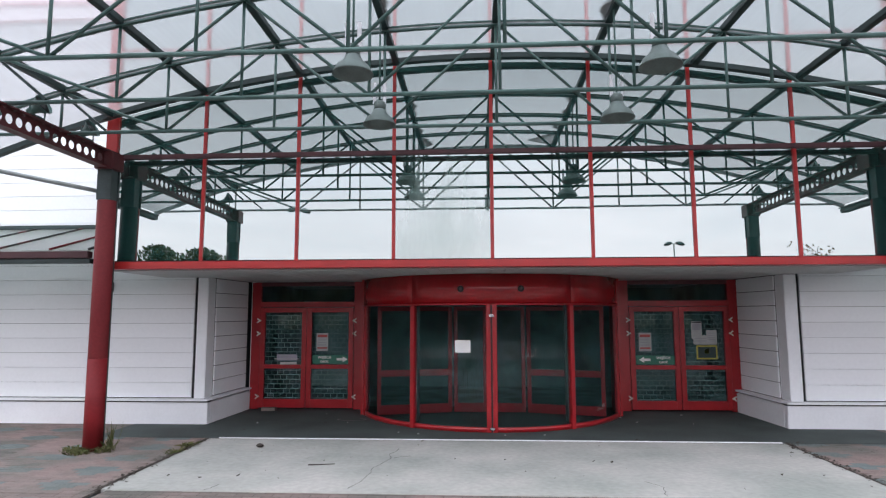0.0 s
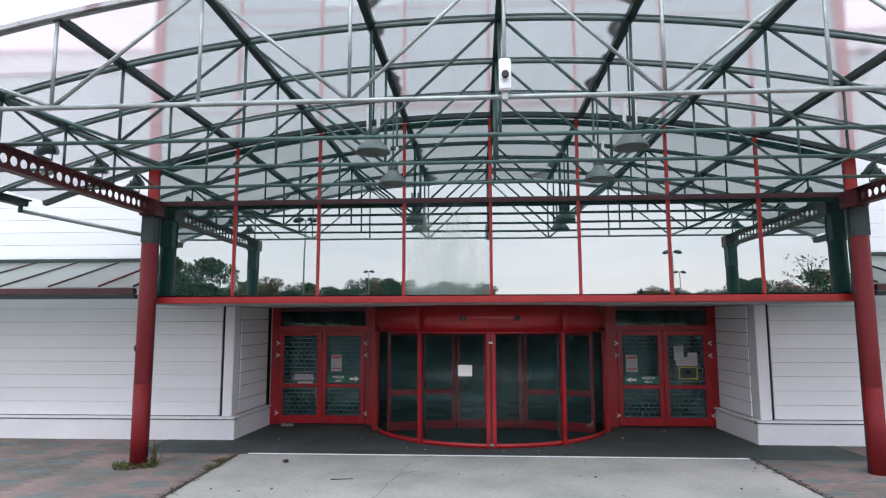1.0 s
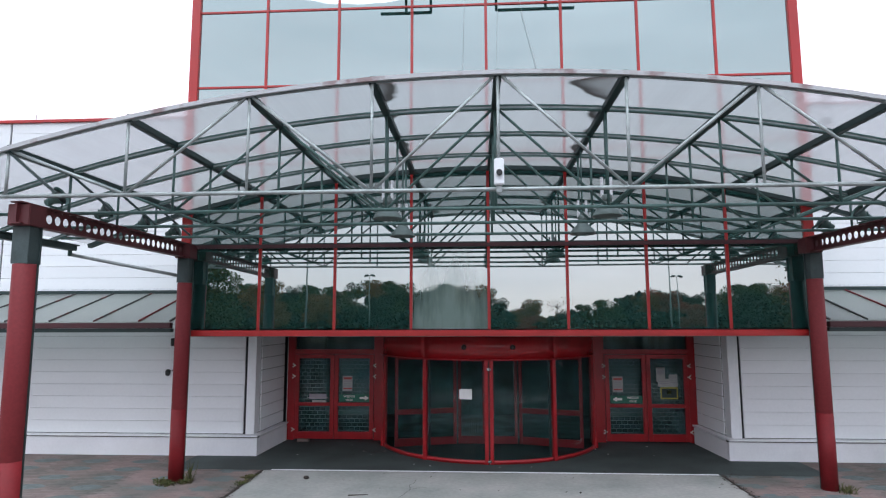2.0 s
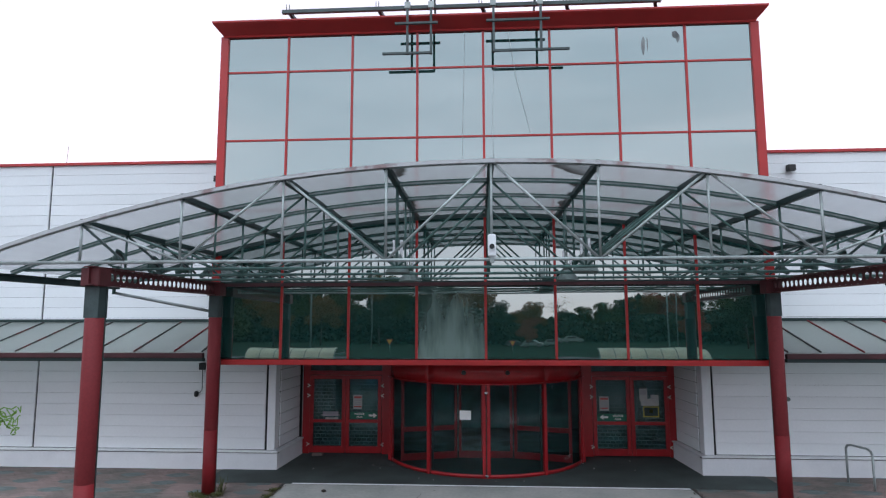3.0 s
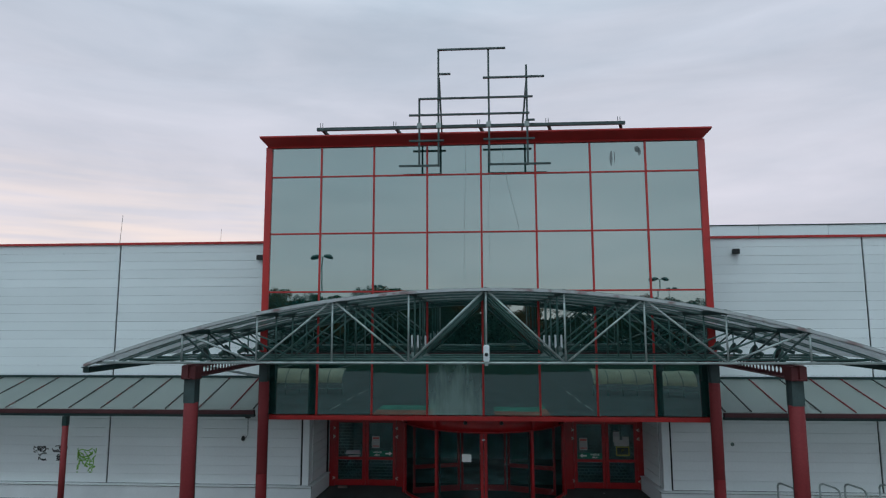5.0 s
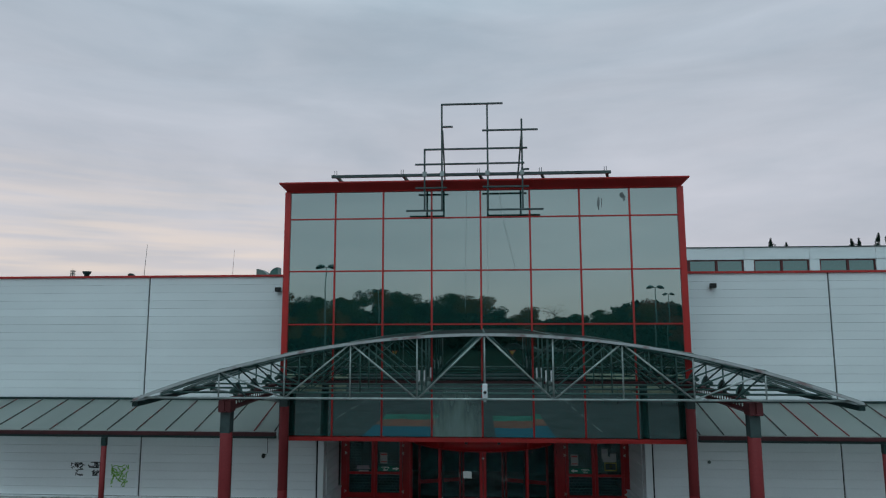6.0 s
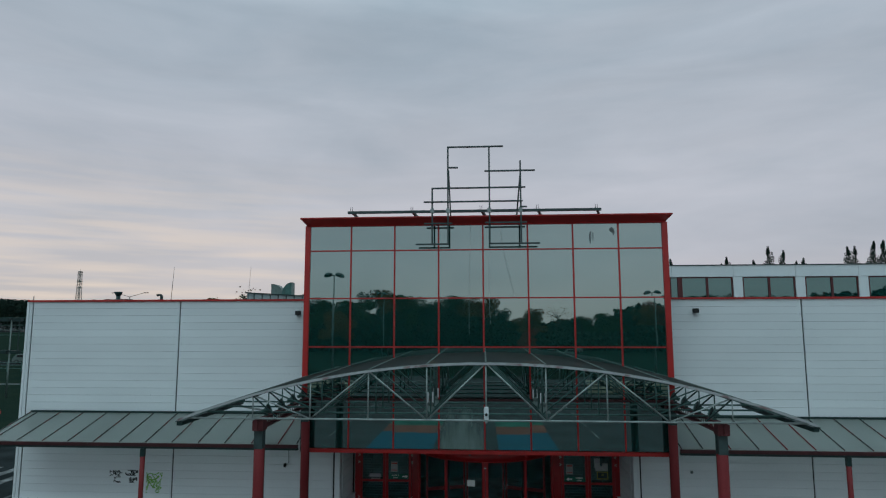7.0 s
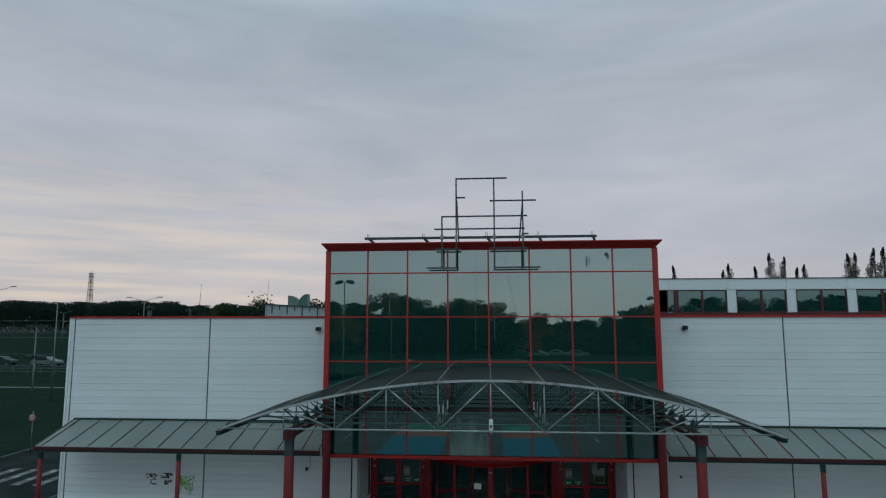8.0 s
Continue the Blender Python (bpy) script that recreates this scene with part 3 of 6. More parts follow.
# ---- ground ----
bm = B()
box(bm, -1500, -1500, -0.6, 1500, 1500, -0.04)
solid("ground", bm, ASPHALT, "wide dark asphalt ground of the car park", "ground")
bm = B()
box(bm, -4.34, 4.65, -0.035, 4.22, 7.30, 0.004, 0.006)
solid("pavement_slab", bm, CONCRETE, "pale worn concrete slab before the entrance, cracked and stained", "pavement")
bm = B()
box(bm, -4.2, 7.322, -0.035, 4.2, 7.362, 0.012, 0.003)
solid("trim_threshold", bm, PLINTH, "white edging strip between slab and dark paving", "trim")
bm = B()
box(bm, -6.2, 7.365, -0.035, 6.2, 10.6, 0.0)
solid("pavement_porch", bm, DARKPAVE, "dark grimy paving under the entrance soffit", "pavement")
paving = []
for nm, x0, x1, y0, y1 in (("pavement_west", -16.9, -4.37, -2.5, 7.36), ("pavement_east", 4.28, 23, -2.5, 7.36), ("pavement_front", -4.27, 4.27, -2.5, 4.64),
                           ("pavement_wall_west", -16.9, -6.21, 7.365, 8.6), ("pavement_wall_east", 6.21, 23, 7.365, 8.6)):
    bm = B()
    box(bm, x0, y0, -0.035, x1, y1, -0.006)
    paving.append(solid(nm, bm, PAVING, "red block paving with teal patches, weathered", "pavement"))

# painted bays and lines out in the car park, seen again in the glazing
BAY_ROWS = (("blue_bay", -12.9, -4.6, BLUE, "faded blue painted parking bay"), ("orange_band", -15.8, -12.92, ORANGE, "faded orange painted ground band"), ("green_band", -18.1, -15.82, GREENP, "faded green painted ground band"))
for nm, x0, x1, y0, y1, m_, lab in [(nm, x0, x1, y0, y1, m_, lab) for x0, x1 in ((-6.55, -2.85), (0.75, 3.98)) for nm, y0, y1, m_, lab in BAY_ROWS]:
    bm = B()
    box(bm, x0, y0, -0.039, x1, y1, -0.032)
    solid(nm, bm, m_, lab, "road marking")
for k in range(4):
    for sx in (6.8, -9.5):
        bm = B()
        box(bm, sx - 0.06, -13.6 - 4.4 * k, -0.039, sx + 0.06, -11 - 4.4 * k, -0.031)
        solid("road_line", bm, LINE_WORN, "worn white parking line", "road marking")

# ---- white side walls ----
def clad_wall(name, x0, x1, joints):
    core = solid(name, box(B(), x0, WALL_Y + 0.035, -0.3, x1, WALL_Y + 0.5, PARAPET - 0.02), GAP, "white board-clad side wall of the shop with dark joints", "wall")
    edges = [x0] + joints + [x1]
    n = 27
    h = (PARAPET - 0.44) / n
    for a, b in zip(edges, edges[1:]):
        a2, b2 = a + (0.038 if abs(a) < 5.3 else 0.024), b - (0.038 if abs(b) < 5.3 else 0.024)
        me = mesh_of("board", box(B(), a2, WALL_Y, 0, b2, WALL_Y + 0.045, h - 0.0045, 0.003), WHITE)
        for k in range(n):
            o = part("board", me, WHITE, core)
            o.location = (0, 0, 0.44 + k * h)
    return core


def plinth(name, x0, x1):
    solid(name, box(B(), x0, WALL_Y - 0.10, -0.3, x1, WALL_Y + 0.03, 0.364, 0.008), PLINTH, "pale painted concrete plinth", "plinth")
    solid("trim_" + name, box(B(), x0 - 0.01, WALL_Y - 0.135, 0.392, x1 + 0.01, WALL_Y + 0.02, 0.425, 0.004), PLINTH, "white drip flashing over the plinth", "trim")
    solid("trim_gap_" + name, box(B(), x0, WALL_Y - 0.06, 0.364, x1, WALL_Y + 0.03, 0.392), GAP, "dark joint under the flashing", "trim")


clad_wall("wall_west", -16.82, -5.23, [-16.66, -11.02])
clad_wall("wall_east", 5.185, 22.3, [10.78, 16.4])
plinth("baseboard_west", -16.82, -4.915)
plinth("baseboard_east", 4.855, 22.3)
def splayed(bm, s):
    """Leans a recess piece outwards towards the front: the cheeks open by 0.11 m."""
    for v in bm.verts:
        v.co.x += s * 0.11 * (DOOR_Y - v.co.y) / (DOOR_Y - WALL_Y) - 0.03
    return bm


for s in (-1, 1):
    a, b = sorted((s * 4.99 - 0.03, s * 5.19 - 0.02))
    solid("wall_corner", box(B(), a, WALL_Y - 0.012, 0.426, b, WALL_Y + 0.3, SOFFIT_Z - 0.005, 0.01), WHITE, "white corner board beside the entrance recess", "wall")
    # recess cheeks
    a, b = sorted((s * 4.905, s * 5.6))
    cheek = solid("wall_recess", splayed(box(B(), a, WALL_Y + 0.31, -0.3, b, DOOR_Y + 0.2, SOFFIT_Z + 0.3), s), GAP, "white board-clad cheek wall of the entrance recess", "wall")
    h = (SOFFIT_Z - 0.44) / 8
    a, b = sorted((s * 4.875, s * 4.902))
    me = mesh_of("board", splayed(box(B(), a, WALL_Y + 0.302, 0, b, DOOR_Y - 0.02, h - 0.01, 0.006), s), WHITE)
    for k in range(8):
        part("board", me, WHITE, cheek).location = (0, 0, 0.44 + k * h)
    a, b = sorted((s * 4.775, s * 4.902))
    solid("baseboard_recess", splayed(box(B(), a, WALL_Y + 0.032, -0.3, b, DOOR_Y - 0.03, 0.364, 0.006), s), PLINTH, "pale plinth in the entrance recess", "plinth")
    a, b = sorted((s * 4.745, s * 4.902))
    solid("trim_recess", splayed(box(B(), a, WALL_Y + 0.022, 0.392, b, DOOR_Y - 0.03, 0.425, 0.004), s), PLINTH, "white flashing over the recess plinth", "trim")
    a, b = sorted((s * 4.82, s * 4.902))
    solid("trim_gap_recess", splayed(box(B(), a, WALL_Y + 0.032, 0.365, b, DOOR_Y - 0.03, 0.391), s), GAP, "dark joint under the recess flashing", "trim")
    x0, x1 = (-16.85, -5.9) if s < 0 else (5.9, 22.3)
    solid("trim_parapet", box(B(), x0, WALL_Y - 0.05, PARAPET - 0.015, x1, WALL_Y + 0.55, PARAPET + 0.055, 0.006), RED, "red metal parapet capping", "trim")
# west end of the shop, its flat roof, and the inner back walls
solid("wall_end_west", box(B(), -16.82, WALL_Y + 0.5, -0.3, -16.3, 40, PARAPET - 0.02), WHITE, "white end wall of the shop", "wall")
solid("trim_corner_west", box(B(), -16.89, WALL_Y - 0.02, 0.43, -16.80, WALL_Y + 0.1, PARAPET - 0.02, 0.005), WHITE, "white metal corner trim", "trim")
solid("wall_end_east", box(B(), 22.3, WALL_Y + 0.0, -0.3, 22.6, 40, PARAPET - 0.02), WHITE, "white end wall of the shop", "wall")
solid("roof_flat", box(B(), -16.3, WALL_Y + 0.5, 6.9, 22.3, 60, 7.0), DARKPAVE, "flat grey felt roof behind the parapet", "roof")
solid("wall_back", box(B(), -16.3, 40, -0.3, 22.3, 40.3, 6.9), WHITE, "plain back wall of the shop", "wall")

# ---- glazed tower ----
def tower():
    X = 4 * BAY
    t = thing("glazed_tower", "mirror-glazed entrance tower with a red grid of bars and a flared red cornice", "tower", kind="structure")
    part("core", box(B(), -X + 0.05, GLASS_Y + 0.12, 2.7, X - 0.05, 12, 9.9), BLACK, t)
    for c in range(8):
        for r in range(5):
            z0, z1 = ROWS_Z[r], ROWS_Z[r + 1]
            x0 = -X + c * BAY
            fog = (c == 3 and r == 0)
            bm = box(B(), -BAY / 2 + 0.02, 0, -(z1 - z0) / 2 + 0.015, BAY / 2 - 0.02, 0.02, (z1 - z0) / 2 - 0.015)
            p = part("pane", bm, GLASS_FOG if fog else GLASS, t, "fogged, streaked glass pane" if fog else "")
            p.location = (x0 + BAY / 2, GLASS_Y - 0.005, (z0 + z1) / 2)
            p.rotation_euler = (radians((-0.58 if r == 0 else -0.27) + random.uniform(-0.10, 0.10)), 0, radians(random.uniform(-0.10, 0.10)))
    for c in range(1, 8):
        part("mullion", box(B(), -0.026, 0, 0, 0.026, 0.1, ROWS_Z[-1] - ROWS_Z[0], 0.005), RED, t).location = (-X + c * BAY, GLASS_Y - 0.03, ROWS_Z[0])
    for z in ROWS_Z[1:-1]:
        part("transom", box(B(), -X + 0.08, GLASS_Y - 0.022, z - 0.022, X - 0.08, GLASS_Y + 0.07, z + 0.022, 0.005), RED if z > 5 else STEEL_DARK, t)
    for s in (-1, 1):
        a, b = sorted((s * (X - 0.08), s * (X + 0.10)))
        part("corner_post", box(B(), a, GLASS_Y - 0.05, 4.30, b, GLASS_Y + 0.2, ROWS_Z[-1], 0.008), RED, t)
        part("corner_post", box(B(), a, GLASS_Y - 0.05, 2.57, b, GLASS_Y + 0.2, 4.297, 0.008), STEEL_DARK, t, "dark lower corner post")
        a, b = sorted((s * (X + 0.0), s * (X + 0.09)))
        part("side_wall", box(B(), a, GLASS_Y + 0.2, 2.57, b, 12, ROWS_Z[-1]), STEEL_DARK, t)
    part("sill_beam", box(B(), -X - 0.06, GLASS_Y - 0.10, 2.565, X + 0.06, GLASS_Y + 0.12, 2.675, 0.008), RED, t)
    # flared cornice
    bm = B()
    prof = ((GLASS_Y - 0.06, 9.83), (GLASS_Y - 0.075, 9.87), (GLASS_Y - 0.30, 10.03), (GLASS_Y - 0.33, 10.06), (GLASS_Y - 0.33, 10.095))
    rows = []
    for y, z in prof:
        g = GLASS_Y - y
        rows.append([bm.verts.new((-X - 0.10 + 0.10 - g * 0.60 - 0.0, y, z)), bm.verts.new((X + g * 0.60, y, z)), bm.verts.new((X + g * 0.60, 12, z)), bm.verts.new((-X - g * 0.60, 12, z))])
    for a, b in zip(rows, rows[1:]):
        for k in range(4):
            bm.faces.new((a[k], a[(k + 1) % 4], b[(k + 1) % 4], b[k]))
    bm.faces.new(rows[-1])
    bm.faces.new(list(reversed(rows[0])))
    part("cornice", bm, RED, t, "flared red sheet-metal cornice")
    return t


tower()

# ---- bare sign frame over the cornice ----
def sign_frame():
    t = thing("sign_frame", "bare galvanised steel frame of a removed roof sign", "sign frame", (0, 6.32, 0.083))
    t.scale = (1.02, 1, 1.003)
    def hor(x0, x1, z, y=0.0, m_=SIGNSTEEL, w=0.05):
        part("rail", box(B(), x0, y - w / 2, z - w / 2, x1, y + w / 2, z + w / 2, 0.004), m_, t)
    def ver(x, z0, z1, y=0.03, w=0.05):
        part("post", box(B(), x - w / 2, y - w / 2, z0, x + w / 2, y + w / 2, z1, 0.004), SIGNSTEEL, t)
    hor(-1.11, 0.67, 12.21)
    hor(-1.09, -0.77, 11.53)
    hor(0.07, 1.66, 11.40)
    hor(-1.61, 1.35, 10.855)
    hor(-1.86, 1.26, 10.41)
    hor(1.16, 1.39, 10.22)
    hor(-1.85, -0.95, 9.71)
    hor(0.07, 1.38, 9.72)
    hor(-2.11, -1.08, 9.04)
    hor(0.23, 1.77, 9.045)
    ver(-1.59, 9.02, 10.855)
    ver(-1.09, 9.02, 12.21)
    ver(0.22, 9.02, 12.21)
    ver(1.20, 9.02, 11.74)
    for x, z in ((-1.09, 11.45), (1.19, 11.45)):
        part("brace", bar(B(), (x + 0.02, 0.06, z), (x + 0.06 if x < 0 else x - 0.10, 0.55, 9.99), 0.04, 0.04), SIGNSTEEL, t)
    part("long_rail", box(B(), -4.32, 0.09, 10.08, 3.70, 0.17, 10.165, 0.006), SIGNSTEEL, t)
    for x in (-4.2, -2.25, -0.05, 1.72, 3.55):
        part("bracket", bar(B(), (x + 0.03, 0.15, 10.12), (x + 0.15, 0.48, 9.99), 0.07, 0.07), STEEL_DARK, t)
        for d in (-0.03, 0.03):
            part("bolt", cyl(B(), (x + d, 0.13, 10.165), (x + d, 0.13, 10.30), 0.008, n=6), STEEL_DARK, t)
    for x in (-1.59, -1.09, 0.21, 1.19):
        part("clamp", box(B(), x - 0.06, -0.01, 10.05, x + 0.06, 0.088, 10.20, 0.01), STEEL_LIGHT, t)
    return t


sign_frame()

# ---- canopy ----
FRONT_Y, BACK_Y, CHORD_Z, APEX_Z, TIP_X = 2.28, 6.62, 4.335, 5.69, 7.76
RAD = (TIP_X ** 2 + (APEX_Z - 4.26) ** 2) / (2 * (APEX_Z - 4.26))
NODE = 1.447
CANOPY_X = 0.04      # the canopy stands a little east of the tower's axis


def arch(x):
    return APEX_Z - (RAD - math.sqrt(RAD ** 2 - x * x))


def truss(STEEL):
    t = thing("canopy_truss", "arched green-grey tubular steel truss under the canopy roof", "truss", group="canopy trusses")
    xs = np.linspace(-TIP_X + 0.08, TIP_X - 0.08, 41)
    # two edge strips; the pale strip between paints the tube's lit face
    for dz in (-0.026, 0.022):
        part("chord_edge", strip(B(), [(x, 0, arch(x) + dz) for x in xs], 0.052, 0.019), STEEL, t)
    part("top_chord", strip(B(), [(x, 0, arch(x) - 0.002) for x in xs], 0.034, 0.030), STEEL_LIGHT, t, "pale strip painted as the lit face of the arched chord")
    part("bottom_chord", cyl(B(), (-TIP_X + 0.30, 0, CHORD_Z), (TIP_X - 0.30, 0, CHORD_Z), 0.024, n=10), STEEL, t)
    for k in range(-4, 5):
        part("upright", cyl(B(), (k * NODE, 0, CHORD_Z), (k * NODE, 0, arch(k * NODE)), 0.018, n=8), STEEL, t)
    for k in (-3, -1, 1, 3):
        for d in (-1, 1):
            part("diagonal", cyl(B(), (k * NODE + d * 0.03, 0, CHORD_Z + 0.02), ((k + d) * NODE - d * 0.03, 0, arch((k + d) * NODE) - 0.02), 0.019, n=8), STEEL, t)
    for s in (-1, 1):
        part("knee_brace", bar(B(), (s * 4 * NODE, 0, arch(4 * NODE) - 0.03), (s * (4 * NODE - 0.62), 0, CHORD_Z + 0.03), 0.03, 0.03), STEEL_DARK, t)
    return t


front = truss(STEEL_LIGHT)
front.location = (CANOPY_X, FRONT_Y, 0)
tagged(front, "arched pale galvanised front truss of the canopy")
first = truss(STEEL)
first.location = (CANOPY_X, 3.37, -0.012)
for y, z in ((4.46, -0.03), (5.55, -0.045)):
    copy_thing(first, pose(CANOPY_X, y, z))
# wall arch where the roof meets the glazing
xs = np.linspace(-TIP_X + 0.08, TIP_X - 0.08, 41)
a = thing("wall_arch", "dark steel arch carrying the canopy at the glazing", "arch", (CANOPY_X, BACK_Y, 0))
part("arch_band", strip(B(), [(x, 0, arch(x) - 0.01) for x in xs], 0.10, 0.075), STEEL_DARK, a)
part("tie_rail", box(B(), -5.75, -0.03, 4.205, 5.67, 0.03, 4.275, 0.006), EAVE, a)
for k in range(-4, 5):
    p = thing("purlin", "dark steel purlin running back under the canopy roof", "purlin", (CANOPY_X + k * NODE, 0, arch(k * NODE)), "canopy purlins")
    part("web", box(B(), -0.045, FRONT_Y - 0.02, -0.05, 0.045, BACK_Y, 0.03, 0.006), STEEL_DARK, p)
# roof sheets between the purlins
roof = thing("canopy_roof", "weathered translucent corrugated roof sheets on the arched canopy", "canopy roof", (CANOPY_X, 0, 0))
xe = [0.08 - TIP_X] + [k * NODE for k in range(-4, 5)] + [TIP_X - 0.08]
for x0, x1 in zip(xe, xe[1:]):
    bm = B()
    n = 38
    top, bot = [], []
    for k in range(n + 1):
        x = x0 + (x1 - x0) * k / n
        z = arch(x) + 0.033 + 0.0006 * (k % 2)
        top.append([bm.verts.new((x, y, z)) for y in (FRONT_Y - 0.03, BACK_Y + 0.12)])
    for p, q in zip(top, top[1:]):
        bm.faces.new((p[0], q[0], q[1], p[1]))
    part("panel", bm, ROOFSHEET, roof)
for x in xe[1:-1]:
    part("seam_strip", box(B(), x - 0.022, FRONT_Y - 0.02, arch(x) + 0.037, x + 0.022, BACK_Y + 0.1, arch(x) + 0.048, 0.003), LAMPGREY, roof, "pale metal cover strip over a joint")
edge = part("edge_strip", strip(B(), [(x, FRONT_Y - 0.045, arch(x) - 0.005) for x in xs], 0.03, 0.048), PEEL, roof, "peeling pale edge strip with rust")
for s in (-1, 1):
    g = thing("gutter", "dark steel gutter under the canopy's side edge", "gutter", (CANOPY_X + s * 7.66, 0, 4.17), "canopy gutters")
    part("channel", box(B(), -0.07, FRONT_Y, -0.03, 0.07, 6.16, 0.06, 0.01), STEEL_DARK, g)
    part("lip", box(B(), -0.09, FRONT_Y - 0.02, 0.062, 0.09, 6.2, 0.085, 0.004), STEEL_DARK, g)
p = thing("drain_pipe", "thin grey drain pipe sloping from the gutter to a column", "pipe")
part("pipe_run", cyl(B(), (-7.66, 6.14, 4.07), (-5.7, 6.45, 3.68), 0.032), STEEL_LIGHT, p)
part("pipe_elbow", cyl(B(), (-7.66, 6.12, 4.15), (-7.66, 6.12, 4.04), 0.035), STEEL, p)


# castellated side beams with round holes
def cell_beam():
    t = thing("cellular_beam", "dark red castellated steel beam with a row of round holes", "beam", group="canopy side beams")
    y0, y1, z0, z1 = 2.33, 6.66, 4.03, 4.29
    n = 26
    pitch = (y1 - y0 - 0.35) / n
    bm = B()
    r, seg = 0.060, 14
    zc = (z0 + z1) / 2
    for k in range(n):
        ya = y0 + 0.175 + k * pitch
        yc = ya + pitch / 2
        outer, inner = [], []
        for j in range(seg):
            an = 2 * math.pi * j / seg
            c, s_ = math.cos(an), math.sin(an)
            f = 1 / max(abs(c) / (pitch / 2), abs(s_) / ((z1 - z0) / 2))
            outer.append((yc + c * f, zc + s_ * f))
            inner.append((yc + c * r, zc + s_ * r))
        for xx in (-0.006, 0.006):
            vo = [bm.verts.new((xx, *p_)) for p_ in outer]
            vi = [bm.verts.new((xx, *p_)) for p_ in inner]
            for j in range(seg):
                bm.faces.new((vo[j], vo[(j + 1) % seg], vi[(j + 1) % seg], vi[j]))
    part("web", bm, RED_DARK, t)
    part("flange", box(B(), -0.07, y0, z1 - 0.012, 0.07, y1, z1 + 0.004), RED_DARK, t)
    part("flange", box(B(), -0.07, y0, z0 - 0.004, 0.07, y1, z0 + 0.012), RED_DARK, t)
    for ya, yb in ((y0, y0 + 0.175), (y1 - 0.175, y1)):
        part("end_plate", box(B(), -0.012, ya, z0 + 0.013, 0.012, yb, z1 - 0.013), RED_DARK, t)
    part("head_block", box(B(), -0.14, y0 + 0.05, z0 - 0.02, 0.14, y0 + 0.33, z1 - 0.02, 0.01), RED_DARK, t)
    part("head_block", box(B(), -0.14, y1 - 0.33, z0 - 0.02, 0.14, y1 - 0.04, z1 - 0.02, 0.01), RED_DARK, t)
    return t


b1 = cell_beam()
b1.location = (-5.65, 0, 0)
copy_thing(b1, pose(5.65, 0, 0))


def column(r, top, red_to, name, label, group):
    t = thing(name, label, "column", group=group)
    part("shaft", lathe(B(), [(r, 0.0), (r, red_to - 0.01), (r - 0.01, red_to)], n=28), RED_OLD, t)
    part("base_coat", lathe(B(), [(r + 0.0012, -0.05), (r + 0.0012, 1.27)], n=28), RED_BASE, t, "brighter red repainted lower part")
    # dark green half shell over the side that faces the building
    bm = B()
    k_ = 16
    inn, outr = [], []
    for i in range(k_ + 1):
        an = radians(8 + 164 * i / k_)
        outr.append([bm.verts.new(((r + 0.006) * math.cos(an), (r + 0.006) * math.sin(an), z_)) for z_ in (0.0, red_to)])
        inn.append([bm.verts.new(((r - 0.004) * math.cos(an), (r - 0.004) * math.sin(an), z_)) for z_ in (0.0, red_to)])
    for i in range(k_):
        for q in (outr, inn):
            bm.faces.new((q[i][0], q[i + 1][0], q[i + 1][1], q[i][1]))
    for q in (0, -1):
        bm.faces.new((outr[q][0], outr[q][1], inn[q][1], inn[q][0]))
    part("back_shell", bm, STEEL_DARK, t, "dark green back half of the column")
    bm = B()
    w = r * 0.82
    box(bm, -w, -w, red_to, w, -w + 0.03, top, 0.004)
    box(bm, -w, w - 0.03, red_to, w, w, top, 0.004)
    box(bm, -0.015, -w + 0.03, red_to, 0.015, w - 0.03, top)
    box(bm, -w + 0.02, -w + 0.03, red_to, -w + 0.05, w - 0.03, top)
    box(bm, w - 0.05, -w + 0.03, red_to, w - 0.02, w - 0.03, top)
    part("neck", bm, SIGNSTEEL, t, "grey-green steel neck")
    return t


c1 = column(0.132, 4.02, 3.56, "canopy_column", "round red-painted steel column with a dark neck", "canopy columns")
c1.location = (-5.65, 2.55, 0)
for x, y in ((5.64, 2.55), (-5.66, 6.50), (5.70, 6.50)):
    copy_thing(c1, pose(x, y, 0))


def floodlight():
    t = thing("floodlight", "grey-green funnel-shaped floodlight clamped on the side beam", "floodlight", group="floodlights")
    m = Euler((0, radians(62), 0)).to_matrix()
    housing = part("housing", lathe(B(), [(0.045, -0.17), (0.062, -0.15), (0.066, -0.06), (0.085, -0.01), (0.15, 0.09), (0.162, 0.11), (0.157, 0.112), (0.142, 0.088), (0.07, 0.0)], (0, 0, 0.19), 20, m), STEEL, t)
    part("lens", lathe(B(), [(0.135, 0.080), (0.02, 0.086)], (0, 0, 0.19), 18, m), BLACK, housing, "dark glass lens")
    part("yoke", strip(B(), [(0, -0.16, 0.22), (0, -0.16, 0.05), (0, 0.16, 0.05), (0, 0.16, 0.22)], 0.03, 0.012, (1, 0, 0)), STEEL, t)
    part("foot", box(B(), -0.05, -0.05, 0, 0.05, 0.05, 0.05, 0.006), STEEL, t)
    return t


f1 = floodlight()
f1.matrix_basis = pose(-5.65, 2.97, 4.294)
f1.scale = (0.8, 0.8, 0.8)
for s in (-1, 1):
    for y in (2.97, 3.98, 5.0, 5.95):
        if s < 0 and y == 2.97:
            continue
        copy_thing(f1, pose(s * 5.65, y, 4.294, 0, 0, 0 if s < 0 else 180))


